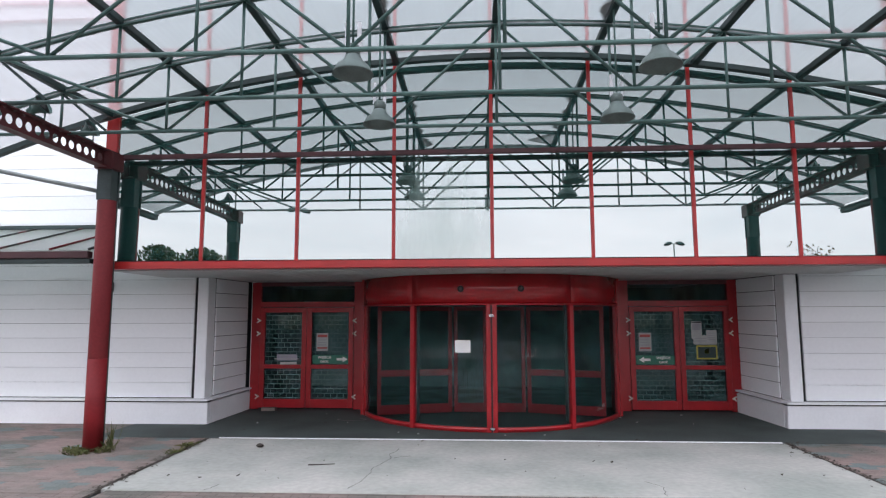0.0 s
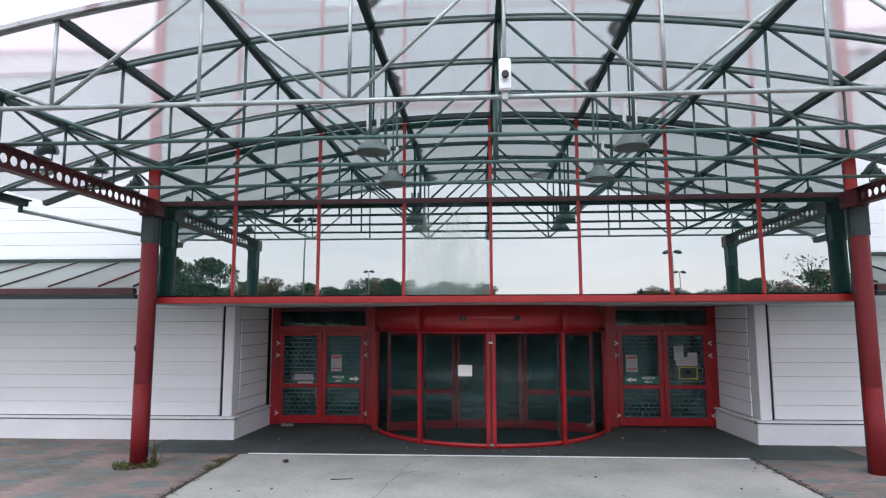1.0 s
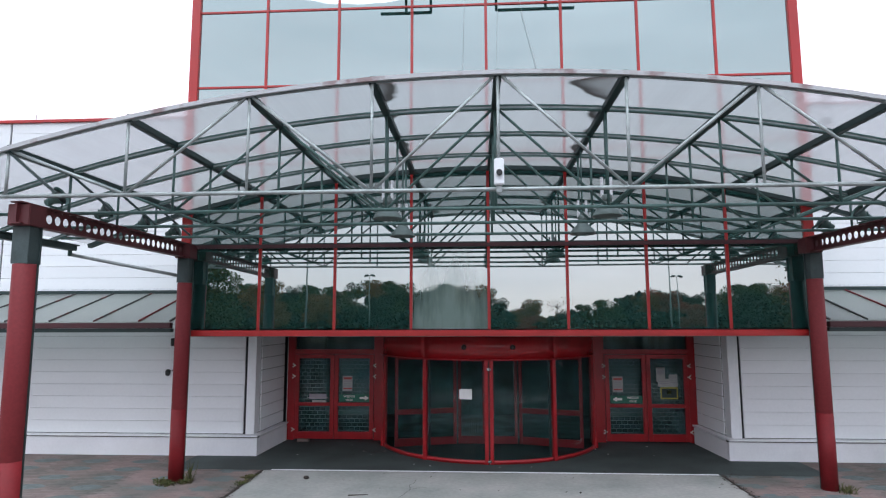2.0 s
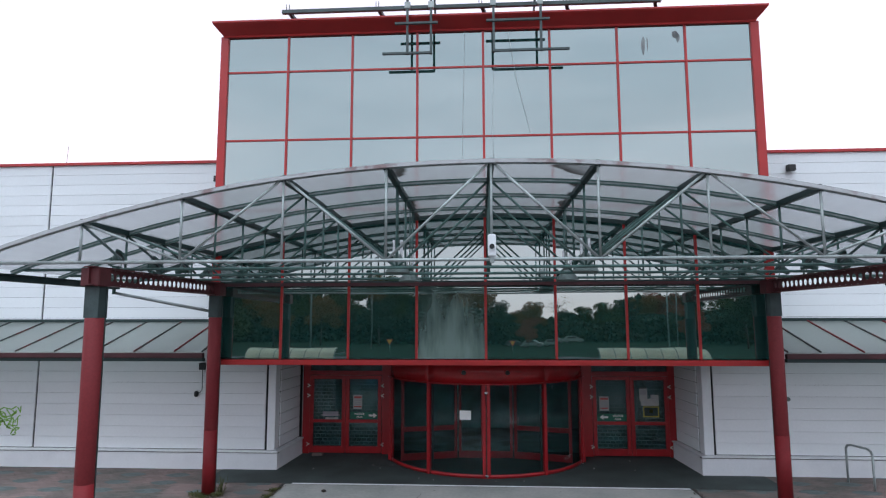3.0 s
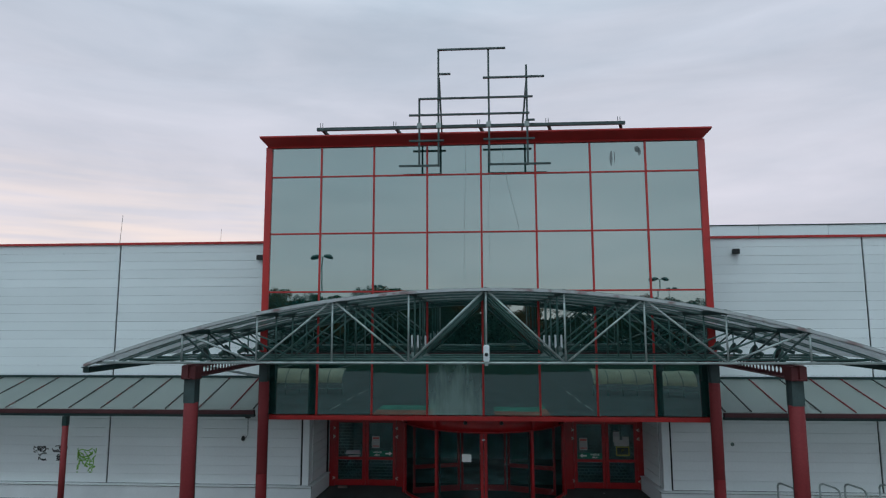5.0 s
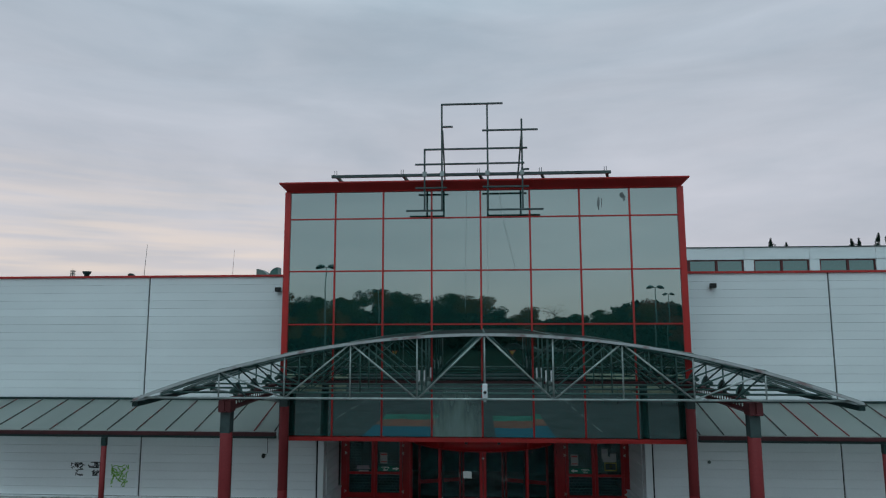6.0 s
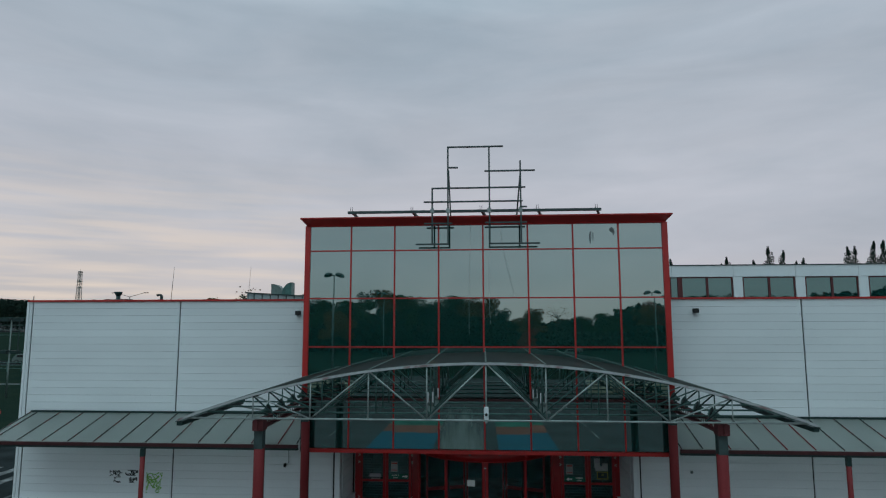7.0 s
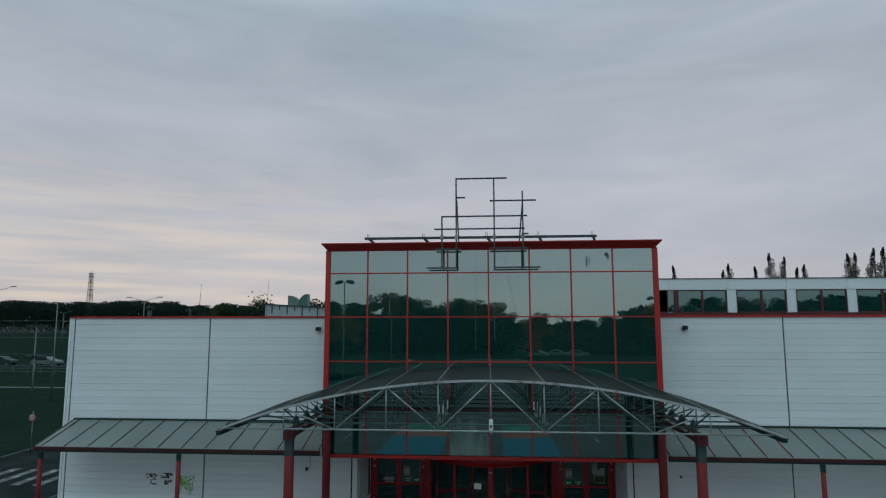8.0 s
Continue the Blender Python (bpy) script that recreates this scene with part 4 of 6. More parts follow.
def highbay():
    t = thing("hanging_lamp", "grey aluminium high-bay lamp hung from a truss", "lamp", group="hanging lamps")
    bm = lathe(B(), [(0.070, 0.15), (0.080, 0.14), (0.095, 0.10), (0.165, 0.035), (0.20, -0.03), (0.208, -0.045), (0.198, -0.045), (0.16, 0.025), (0.085, 0.09)], n=24)
    part("shade", bm, LAMPGREY, t)
    part("gear_housing", lathe(B(), [(0.06, 0.151), (0.072, 0.165), (0.072, 0.235), (0.05, 0.26)], n=16), LAMPGREY, t)
    for s in (-1, 1):
        part("hanger", box(B(), s * 0.062 - 0.02, -0.014, 0.225, s * 0.062 + 0.02, 0.014, 0.50, 0.004), PLINTH, t, "pale flat hanger")
    part("rod", cyl(B(), (0, 0, 0.25), (0, 0, arch(1.48) - 4.265), 0.012, n=6), STEEL, t)
    return t


h1 = highbay()
h1.location = (-1.45, 3.80, 4.31)
for x, y, z in ((1.56, 3.80, 4.31), (-1.42, 5.25, 4.26), (1.47, 5.18, 4.26)):
    copy_thing(h1, pose(x, y, z))
t = thing("camera_box", "white surveillance box fixed to the front truss", "security camera", (CANOPY_X, FRONT_Y - 0.07, 4.365))
case = part("case", box(B(), -0.055, -0.04, 0, 0.055, 0.04, 0.30, 0.012), PLINTH, t)
part("lens_hood", lathe(B(), [(0.03, 0), (0.035, 0.03), (0.03, 0.05)], (0, -0.045, 0.13), 12, Euler((radians(90), 0, 0)).to_matrix()), BLACK, case, "black lens hood")
part("clamp", box(B(), -0.03, 0.0, -0.08, 0.03, 0.05, -0.002, 0.005), STEEL_LIGHT, t)

# ---- awnings along the side walls ----
def awning(name, x0, x1, first, pitch, red_ribs):
    t = thing(name, "sloping grey sheet awning with dark seams and a dark red eave beam", "awning", kind="structure")
    y0, z0, y1, z1 = 6.58, 2.82, WALL_Y - 0.01, 3.42
    cuts = []
    x = first
    while x0 + 0.2 < x < x1 - 0.2:
        cuts.append(x)
        x += pitch
    edges = sorted([x0, x1] + cuts)
    d = Vector((0, y1 - y0, z1 - z0)).normalized()
    for a, e_ in zip(edges, edges[1:]):
        w = e_ - a
        bm = B()
        nrm = Vector((0, -d.z, d.y))
        vs = [bm.verts.new(Vector(p) + nrm * o) for o in (0, 0.025) for p in ((a + 0.01, y0, z0), (a + w - 0.01, y0, z0), (a + w - 0.01, y1, z1), (a + 0.01, y1, z1))]
        for f in ((3, 2, 1, 0), (4, 5, 6, 7), (0, 1, 5, 4), (1, 2, 6, 5), (2, 3, 7, 6), (3, 0, 4, 7)):
            bm.faces.new([vs[i] for i in f])
        part("panel", bm, AWNING, t)
    for a in edges:
        part("seam", bar(B(), (a, y0 - 0.01, z0 + 0.035), (a, y1 - 0.01, z1 + 0.035), 0.027, 0.03), RED_OLD if a in cuts and cuts.index(a) in red_ribs else RUST, t)
    part("eave_beam", box(B(), x0 - 0.03, y0 - 0.06, z0 - 0.10, x1 + 0.03, y0 + 0.05, z0 + 0.0, 0.008), EAVE, t)
    part("eave_gutter", box(B(), x0 - 0.03, y0 - 0.02, z0 - 0.175, x1 + 0.03, y0 + 0.09, z0 - 0.104, 0.008), STEEL_DARK, t)
    part("wall_flashing", box(B(), x0, y1 - 0.03, z1 + 0.03, x1, y1 + 0.005, z1 + 0.10, 0.004), STEEL_DARK, t)
    return t


awning("awning_west", -16.42, -5.95, -6.55, -0.875, (0,))
awning("awning_east", 5.95, 22.2, 6.585, 0.825, (1, 3, 4))


def awning_post():
    t = thing("awning_post", "slim round red post under the awning eave", "post", group="awning posts")
    part("shaft", lathe(B(), [(0.075, 0.0), (0.075, 2.38)], n=18), RED_OLD, t)
    part("neck", box(B(), -0.065, -0.065, 2.38, 0.065, 0.065, 2.63, 0.006), STEEL_DARK, t)
    return t


ap = awning_post()
ap.location = (-11.05, 6.66, 0)
for x in (-16.25, 10.84, 16.1, 21.4):
    copy_thing(ap, pose(x, 6.66, 0))

# ---- entrance: soffit, door screens, drum door ----
bm = B()
for k in range(58):
    x = -5.8 + k * 0.2
    box(bm, x + 0.006, GLASS_Y + 0.125, SOFFIT_Z, x + 0.194, WALL_Y + 0.3, SOFFIT_Z + 0.02)
box(bm, -5.8, GLASS_Y + 0.125, SOFFIT_Z + 0.021, 5.8, WALL_Y + 0.3, SOFFIT_Z + 0.1)
solid("ceiling_soffit", bm, SOFFIT, "grey-white soffit boards over the entrance", "ceiling")
solid("ceiling_recess", box(B(), -5.06, WALL_Y + 0.302, SOFFIT_Z + 0.002, 5.06, 14, SOFFIT_Z + 0.1), SOFFIT, "grey-white recess ceiling", "ceiling")
solid("floor_lobby", box(B(), -4.87, 10.6, -0.05, 4.87, 14, -0.002), LOBBY, "dark lobby floor behind the glass", "floor")
solid("wall_lobby_back", box(B(), -5.2, 14, -0.05, 5.2, 14.1, 2.7), LOBBY, "dim back wall of the lobby", "wall")
for s in (-1, 1):
    a, b = sorted((s * 4.87, s * 5.0))
    solid("wall_lobby_side", box(B(), a, DOOR_Y + 0.2, -0.05, b, 14, 2.7), LOBBY, "dim side wall of the lobby", "wall")


def frame_rect(bm, x0, x1, z0, z1, y0, y1, w, wb=None, bevel=0.006):
    wb = wb or w
    box(bm, x0, y0, z0, x0 + w, y1, z1, bevel)
    box(bm, x1 - w, y0, z0, x1, y1, z1, bevel)
    box(bm, x0 + w, y0 + 0.002, z0, x1 - w, y1 - 0.002, z0 + wb, bevel)
    box(bm, x0 + w, y0 + 0.002, z1 - w, x1 - w, y1 - 0.002, z1, bevel)
    return bm


def door_screen(name, cx, halves):
    """Twin side doors in a red frame with a transom light; halves: inner hinge side."""
    t = thing(name, "pair of closed red-framed glazed side doors with a dark transom light", "door", (cx, DOOR_Y, 0), kind="structure")
    W = 1.15
    part("frame_side", box(B(), -W - (0.09 if cx > 0 else 0), 0, 0, -0.965, 0.10, 2.54, 0.006), RED_DOOR, t)
    part("frame_side", box(B(), 0.965, 0, 0, W + (0.09 if cx < 0 else 0), 0.10, 2.54, 0.006), RED_DOOR, t)
    part("frame_head", box(B(), -0.964, 0.002, 2.03, 0.964, 0.098, 2.14, 0.006), RED_DOOR, t)
    part("frame_top", box(B(), -0.964, 0.002, 2.46, 0.964, 0.098, 2.54, 0.006), RED_DARK, t)
    part("transom_light", box(B(), -0.964, 0.05, 2.14, 0.964, 0.06, 2.46), DOORGLASS, t)
    for s in (-1, 1):
        x0, x1 = (-0.955, -0.005) if s < 0 else (0.005, 0.955)
        bm = frame_rect(B(), x0, x1, 0.03, 2.02, -0.025, 0.05, 0.095, 0.17)
        box(bm, x0 + 0.095, -0.023, 0.80, x1 - 0.095, 0.048, 0.88, 0.006)
        leaf = part("leaf", bm, RED_DOOR, t)
        part("pane", box(B(), x0 + 0.095, 0.008, 0.20, x1 - 0.095, 0.016, 0.80), DOORGLASS, leaf)
        part("pane", box(B(), x0 + 0.095, 0.008, 0.88, x1 - 0.095, 0.016, 1.925), DOORGLASS, leaf)
        for z in (0.25, 1.50, 1.76):
            xx = s * 0.985
            bm = box(B(), xx - s * 0.03 - 0.014, -0.055, z - 0.014, xx - s * 0.03 + 0.014, -0.026, z + 0.014, 0.004)
            for d in (-1, 1):
                bar(bm, (xx - s * 0.025, -0.042, z), (xx + s * 0.035, -0.042, z + d * 0.042), 0.02, 0.022)
            part("hinge", bm, HINGE, leaf, "pale metal hinge")
    # security grille behind
    g = thing("security_grille", "closed brick-pattern steel roller grille behind the side doors", "grille", (cx, DOOR_Y + 0.13, 0), "grilles")
    bm = B()
    rows_ = 23
    for k in range(rows_):
        z = 0.02 + k * 0.092
        box(bm, -1.15, 0, z - 0.007, 1.15, 0.012, z + 0.007)
        off = 0.065 if k % 2 else 0.0
        for j in range(18):
            x = -1.15 + 0.065 + off + j * 0.13
            if x < 1.15:
                box(bm, x - 0.006, 0.001, z + 0.007, x + 0.006, 0.011, z + 0.085)
    part("bars", bm, GRILLE, g)
    return t


door_screen("door_1", -3.68, 1)
solid("trim_jamb", box(B(), -4.843, DOOR_Y + 0.01, 0, -4.773, DOOR_Y + 0.09, SOFFIT_Z, 0.004), WHITE, "pale jamb strip beside the side doors", "trim")
door_screen("door_2", 3.72, -1)


def sticker(name, label, x, z, w, h, y, m_, cat="sign", lines=()):
    t = thing(name, label, cat, (x, y, z))
    part("sheet", box(B(), -w / 2, -0.002, -h / 2, w / 2, 0.0, h / 2), m_, t)
    for lx, lz, lw, lh, lm in lines:
        part("print_bar", box(B(), lx - lw / 2, -0.0045, lz - lh / 2, lx + lw / 2, -0.0025, lz + lh / 2), lm, t)
    return t


def lettering(parent, text, x, z, size, m_, y=-0.006):
    cu = bpy.data.curves.new("lettering", "FONT")
    cu.body, cu.size, cu.align_x, cu.extrude = text, size, "CENTER", 0.001
    cu.offset = 0.0012
    tmp = bpy.data.objects.new("lettering", cu)
    scene.collection.objects.link(tmp)
    dg = bpy.context.evaluated_depsgraph_get()
    me = bpy.data.meshes.new_from_object(tmp.evaluated_get(dg))
    bpy.data.objects.remove(tmp)
    bpy.data.curves.remove(cu)
    me.materials.clear()
    me.materials.append(m_)
    ob = new("lettering", me)
    ob.parent = parent
    ob.matrix_basis = pose(x, y, z, 90, 0, 0)


def arrow(parent, x, z, s, d, m_):
    bm = B()
    pts = [(-s, 0.22 * s), (0.1 * s, 0.22 * s), (0.1 * s, 0.55 * s), (s, 0), (0.1 * s, -0.55 * s), (0.1 * s, -0.22 * s), (-s, -0.22 * s)]
    fr = [bm.verts.new((x + d * p[0], -0.006, z + p[1])) for p in pts]
    bk = [bm.verts.new((x + d * p[0], -0.0025, z + p[1])) for p in pts]
    bm.faces.new(fr)
    bm.faces.new(list(reversed(bk)))
    for i in range(len(pts)):
        bm.faces.new((fr[i], fr[(i + 1) % len(pts)], bk[(i + 1) % len(pts)], bk[i]))
    part("arrow", bm, m_, parent)


PANE_Y = DOOR_Y + 0.006
for cx, d, sgn in ((-3.17, 1, 1), (3.26, -1, -1)):
    t = sticker("direction_sign", "green direction sign with white arrow on the side door", cx, 0.985, 0.76, 0.17, PANE_Y, SIGNGREEN)
    lettering(t, "WEJŚCIE", -d * 0.14, 0.014, 0.070, PAPER)
    lettering(t, "OBOK", -d * 0.14, -0.066, 0.060, PAPER)
    arrow(t, d * 0.22, 0, 0.11, d, PAPER)
bars = [(0, 0.12, 0.20, 0.05, PRINTRED), (0, 0.04, 0.18, 0.02, PRINT), (0, -0.01, 0.18, 0.02, PRINT), (0, -0.06, 0.18, 0.02, PRINT), (0, -0.12, 0.20, 0.03, PRINTRED)]
sticker("notice", "white and red printed notice taped inside the door", -3.36, 1.33, 0.24, 0.36, PANE_Y, PAPER_IN, "notice", bars)
sticker("notice", "white and red printed notice taped inside the door", 3.06, 1.33, 0.24, 0.36, PANE_Y, PAPER_IN, "notice", bars)
sticker("notice", "white paper notice with a dark picture", 4.06, 1.56, 0.20, 0.34, PANE_Y, PAPER_IN, "notice", [(0, 0.06, 0.16, 0.12, PRINT), (0, 0.15, 0.18, 0.02, BLACK)])
sticker("notice", "small white paper notice on the door", 4.13, 1.37, 0.28, 0.18, PANE_Y - 0.003, PAPER_IN, "notice", [(0, 0.03, 0.22, 0.015, PRINT), (0, -0.02, 0.22, 0.015, PRINT)])
sticker("notice", "white printed sheet on the door", 4.34, 1.42, 0.20, 0.28, PANE_Y - 0.006, PAPER_IN, "notice", [(0, 0.08, 0.15, 0.012, PRINT), (0, 0.04, 0.15, 0.012, PRINT), (0, 0.0, 0.15, 0.012, PRINT), (0, -0.04, 0.15, 0.012, PRINT)])
t = sticker("warning_plate", "dull yellow warning plate on the door", 4.24, 1.13, 0.40, 0.27, PANE_Y, SIGNYELLOW, "sign", [(0, 0, 0.34, 0.21, STEEL_DARK), (0, 0.02, 0.09, 0.09, SIGNYELLOW)])
sticker("sticker", "torn violet and white sticker on the door", -4.08, 1.02, 0.42, 0.12, PANE_Y, PURPLE, "sticker", [(0, -0.03, 0.5, 0.02, PAPER_IN), (-0.05, 0.03, 0.16, 0.05, PRINT)])
sticker("sticker", "pale strip of tape on the door glass", -4.05, 0.90, 0.34, 0.06, PANE_Y, PAPER_IN, "sticker")

# revolving drum
DR, DC = 2.55, 10.50


def on_drum(x):
    return DC - math.sqrt(DR ** 2 - x * x)


def drum_arc(bm, x0, x1, z0, z1, r0, r1, n=14):
    a0, a1 = math.asin(x0 / DR), math.asin(x1 / DR)
    rings = []
    for k in range(n + 1):
        a = a0 + (a1 - a0) * k / n
        rings.append([bm.verts.new((r * math.sin(a), DC - r * math.cos(a), z)) for r, z in ((r0, z0), (r1, z0), (r1, z1), (r0, z1))])
    for p, q in zip(rings, rings[1:]):
        for k in range(4):
            f = bm.faces.new((p[k], p[(k + 1) % 4], q[(k + 1) % 4], q[k]))
            f.smooth = k in (1, 3)
    bm.faces.new(rings[0])
    bm.faces.new(list(reversed(rings[-1])))
    return bm


def drum_door():
    t = thing("revolving_door", "large red revolving drum door with curved glass, shut", "revolving door")
    XS = (-2.36, -1.32, 0.0, 1.34, 2.36)
    for a, b in ((-2.44, -1.32), (-1.318, 1.338), (1.34, 2.44)):
        part("header", drum_arc(B(), a, b, 2.06, 2.545, DR - 0.08, DR + 0.03), RED_HEAD, t, "curved red header panel")
    part("header_lip", drum_arc(B(), -2.45, 2.45, 2.03, 2.06, DR - 0.06, DR + 0.045, 30), RED_DOOR, t)
    for a, b in zip(XS, XS[1:]):
        part("curved_glass", drum_arc(B(), a + 0.03, b - 0.03, 0.08, 2.04, DR - 0.012, DR), DRUMGLASS, t)
        part("bottom_rail", drum_arc(B(), a + 0.02, b - 0.02, 0.0, 0.08, DR - 0.03, DR + 0.012), RED_DOOR, t)
    for x in (-2.36, -1.32, -0.05, 0.05, 1.34, 2.36):
        w = 0.038 if abs(x) < 0.1 else 0.043
        an = math.asin(x / DR)
        p = part("post", box(B(), -w, -0.035, 0, w, 0.05, 2.04, 0.006), RED_DOOR, t)
        p.matrix_basis = Matrix.Translation((DR * math.sin(an), DC - DR * math.cos(an), 0)) @ Matrix.Rotation(an, 4, "Z")
    for x in (-2.40, 2.40):
        a, b = sorted((x, x + math.copysign(0.05, x)))
        part("side_panel", box(B(), a, on_drum(2.36) + 0.03, 0, b, DOOR_Y + 0.1, 2.545, 0.006), RED_DOOR, t)
    for x in (-1.245, 1.265):
        part("brush_seal", box(B(), x - 0.035, on_drum(x) + 0.06, 0.10, x + 0.035, on_drum(x) + 0.12, 2.03, 0.004), BLACK, t, "black brush seal behind the post")
    part("slot", box(B(), -0.009, on_drum(0) - 0.037, 0.05, 0.009, on_drum(0) - 0.01, 2.03), BLACK, t)
    for z in (0.06, 1.86):
        part("lock_plate", box(B(), -0.04, on_drum(0) - 0.05, z - 0.02, 0.04, on_drum(0) - 0.036, z + 0.02, 0.004), CHROME, t)
    for x in (-0.50, 0.49):
        part("sensor", lathe(B(), [(0.055, 0), (0.05, 0.03), (0.025, 0.045)], (x, on_drum(x) - 0.03, 2.30), 14, Euler((radians(90), 0, 0)).to_matrix()), BLACK, t, "black motion-detector dome")
    # inner wings: two leaves in the middle and one slanted wing on either hand
    for s in (-1, 1):
        def wing(p, q, label=""):
            p, q = Vector((*p, 0)), Vector((*q, 0))
            w = (q - p).length
            an = math.atan2(q.y - p.y, q.x - p.x)
            bm = frame_rect(B(), 0, w, 0.03, 2.02, -0.025, 0.025, 0.075, 0.17)
            box(bm, 0.075, -0.022, 0.72, w - 0.075, 0.022, 0.84, 0.005)
            o = part("wing", bm, RED_DOOR, t)
            o.matrix_basis = Matrix.Translation(p) @ Matrix.Rotation(an, 4, "Z")
            part("wing_glass", box(B(), 0.075, -0.004, 0.20, w - 0.075, 0.004, 1.945), DRUMGLASS, o, "tinted glass of the wing")
        if s < 0:
            wing((-2.1, 9.35), (-0.72, 9.75))
        else:
            wing((0.72, 9.75), (2.1, 9.35))
        bm = frame_rect(B(), min(s * 0.05, s * 0.68), max(s * 0.05, s * 0.68), 0.03, 2.02, 9.74, 9.79, 0.07, 0.17)
        part("inner_leaf", bm, RED_DOOR, t)
    part("drum_ceiling", lathe(B(), [(DR - 0.1, 2.07), (DR - 0.1, 2.10)], (0, DC, 0), 40), SOFFIT, t)
    return t


drum_door()
t = sticker("notice", "blank white paper taped to the revolving door glass", -0.47, 1.36, 0.26, 0.20, on_drum(-0.47) - 0.006, PAPER, "notice")
t.rotation_euler = (0, 0, math.asin(-0.47 / DR))

# dried drips and scrawls on the curved glass
rnd = random.Random(31)
t = thing("drip_marks", "pale dried drip marks on the revolving door glass", "stain")
for k in range(15):
    x = -0.52 + k * 0.031 + rnd.uniform(-0.01, 0.01)
    z1 = 1.06 + rnd.uniform(-0.25, 0.1)
    part("drip", box(B(), x - 0.0016, on_drum(x) - 0.004, 0.16 + rnd.uniform(0, 0.25), x + 0.0016, on_drum(x) - 0.0025, z1), DRIP, t)


def scrawl(x0, z0, w, h, seed, n):
    rnd = random.Random(seed)
    t = thing("scrawl", "small white marker scrawl on the revolving door glass", "graffiti")
    for k in range(n):
        x, z = x0 + rnd.uniform(0, w), z0 + rnd.uniform(0.2, 1) * h
        pts = [(x, z)]
        for j in range(3):
            x, z = x + rnd.uniform(-0.04, 0.05), z + rnd.uniform(-0.06, 0.05)
            pts.append((x, z))
        part("stroke", strip(B(), [(px, on_drum(px) - 0.006, pz) for px, pz in pts], 0.0045, 0.003, (0, 1, 0)), PAPER_IN, t)
    return t


s1 = scrawl(0.56, 1.22, 0.16, 0.12, 4, 4)
part("stroke", strip(B(), [(x_, on_drum(x_) - 0.006, 1.20 + 0.01 * math.sin(9 * x_)) for x_ in (0.46, 0.54, 0.62, 0.70)], 0.0045, 0.003, (0, 1, 0)), PAPER_IN, s1)
scrawl(1.80, 0.20, 0.20, 0.12, 6, 6)
scrawl(1.52, 1.86, 0.05, 0.12, 9, 3)

# slack cables left over from the roof sign, and two grey smudges on a top pane
t = thing("loose_cables", "thin slack cables hanging down over the glazing from the sign frame", "cable", (0, GLASS_Y - 0.03, 0))
for pts in (((-0.40, -0.03, 9.86), (-0.42, -0.03, 9.0), (-0.46, -0.03, 7.6), (-0.47, -0.03, 6.3)), ((0.24, -0.03, 9.03), (0.20, -0.03, 8.2), (0.19, -0.03, 7.46), (0.22, -0.03, 6.6)), ((0.55, -0.03, 9.80), (0.70, -0.03, 8.8), (1.01, -0.03, 7.46))):
    part("cable", strip(B(), list(pts), 0.005, 0.005, (0, 1, 0)), STEEL_LIGHT, t)
t = thing("smudges", "grey scraped smudges on a top glazing pane", "stain", (0, GLASS_Y - 0.003, 0))
rnd = random.Random(17)
for cx, cz, w_, h_ in ((3.46, 9.40, 0.10, 0.46), (3.55, 9.42, 0.04, 0.36), (4.14, 9.62, 0.16, 0.20), (4.20, 9.55, 0.10, 0.26)):
    bm = B()
    ring = [bm.verts.new((cx + w_ * 0.5 * math.cos(a_) * rnd.uniform(.6, 1), -0.004, cz + h_ * 0.5 * math.sin(a_) * rnd.uniform(.7, 1))) for a_ in np.linspace(0, 2 * math.pi, 11)[:-1]]
    bm.faces.new(list(reversed(ring)))
    part("smudge", bm, SMUDGE, t)

# ---- small fittings on the side walls ----
def wall_flood(x, z):
    t = thing("wall_lamp", "small black wall floodlight on the white cladding", "lamp", (x, WALL_Y, z), "wall lamps")
    head = part("head", box(B(), -0.13, -0.20, -0.08, 0.13, -0.05, 0.10, 0.015), BLACK, t)
    part("lens", box(B(), -0.11, -0.206, -0.06, 0.11, -0.202, 0.08), BLACK, head, "dark lens")
    part("bracket", box(B(), -0.03, -0.05, -0.03, 0.03, 0.0, 0.03), BLACK, t)
    return t


for lamp in (wall_flood(-6.62, 6.99), wall_flood(7.24, 7.03)):
    lamp.scale = (0.72, 0.8, 0.82)
t = thing("wall_lamp", "black box with a bulb lamp hung on its cable", "lamp", (-6.84, WALL_Y, 2.38))
part("box", box(B(), -0.07, -0.09, -0.08, 0.07, 0, 0.09, 0.01), BLACK, t)
part("cable", strip(B(), [(0.0, -0.03, -0.08), (0.01, -0.03, -0.55), (-0.03, -0.04, -0.62), (-0.09, -0.05, -0.6)], 0.012, 0.012, (0, 1, 0)), STEEL_DARK, t)
part("bulb", lathe(B(), [(0.03, 0.05), (0.055, 0.0), (0.05, -0.06), (0.02, -0.09)], (-0.11, -0.07, -0.63), 14), BLACK, t)
t = thing("bell", "round grey alarm bell on the wall", "bell", (6.87, WALL_Y, 1.68))
part("dome", lathe(B(), [(0.05, 0.0), (0.047, 0.02), (0.025, 0.035)], (0, 0, 0), 18, Euler((radians(90), 0, 0)).to_matrix()), LAMPGREY, t)


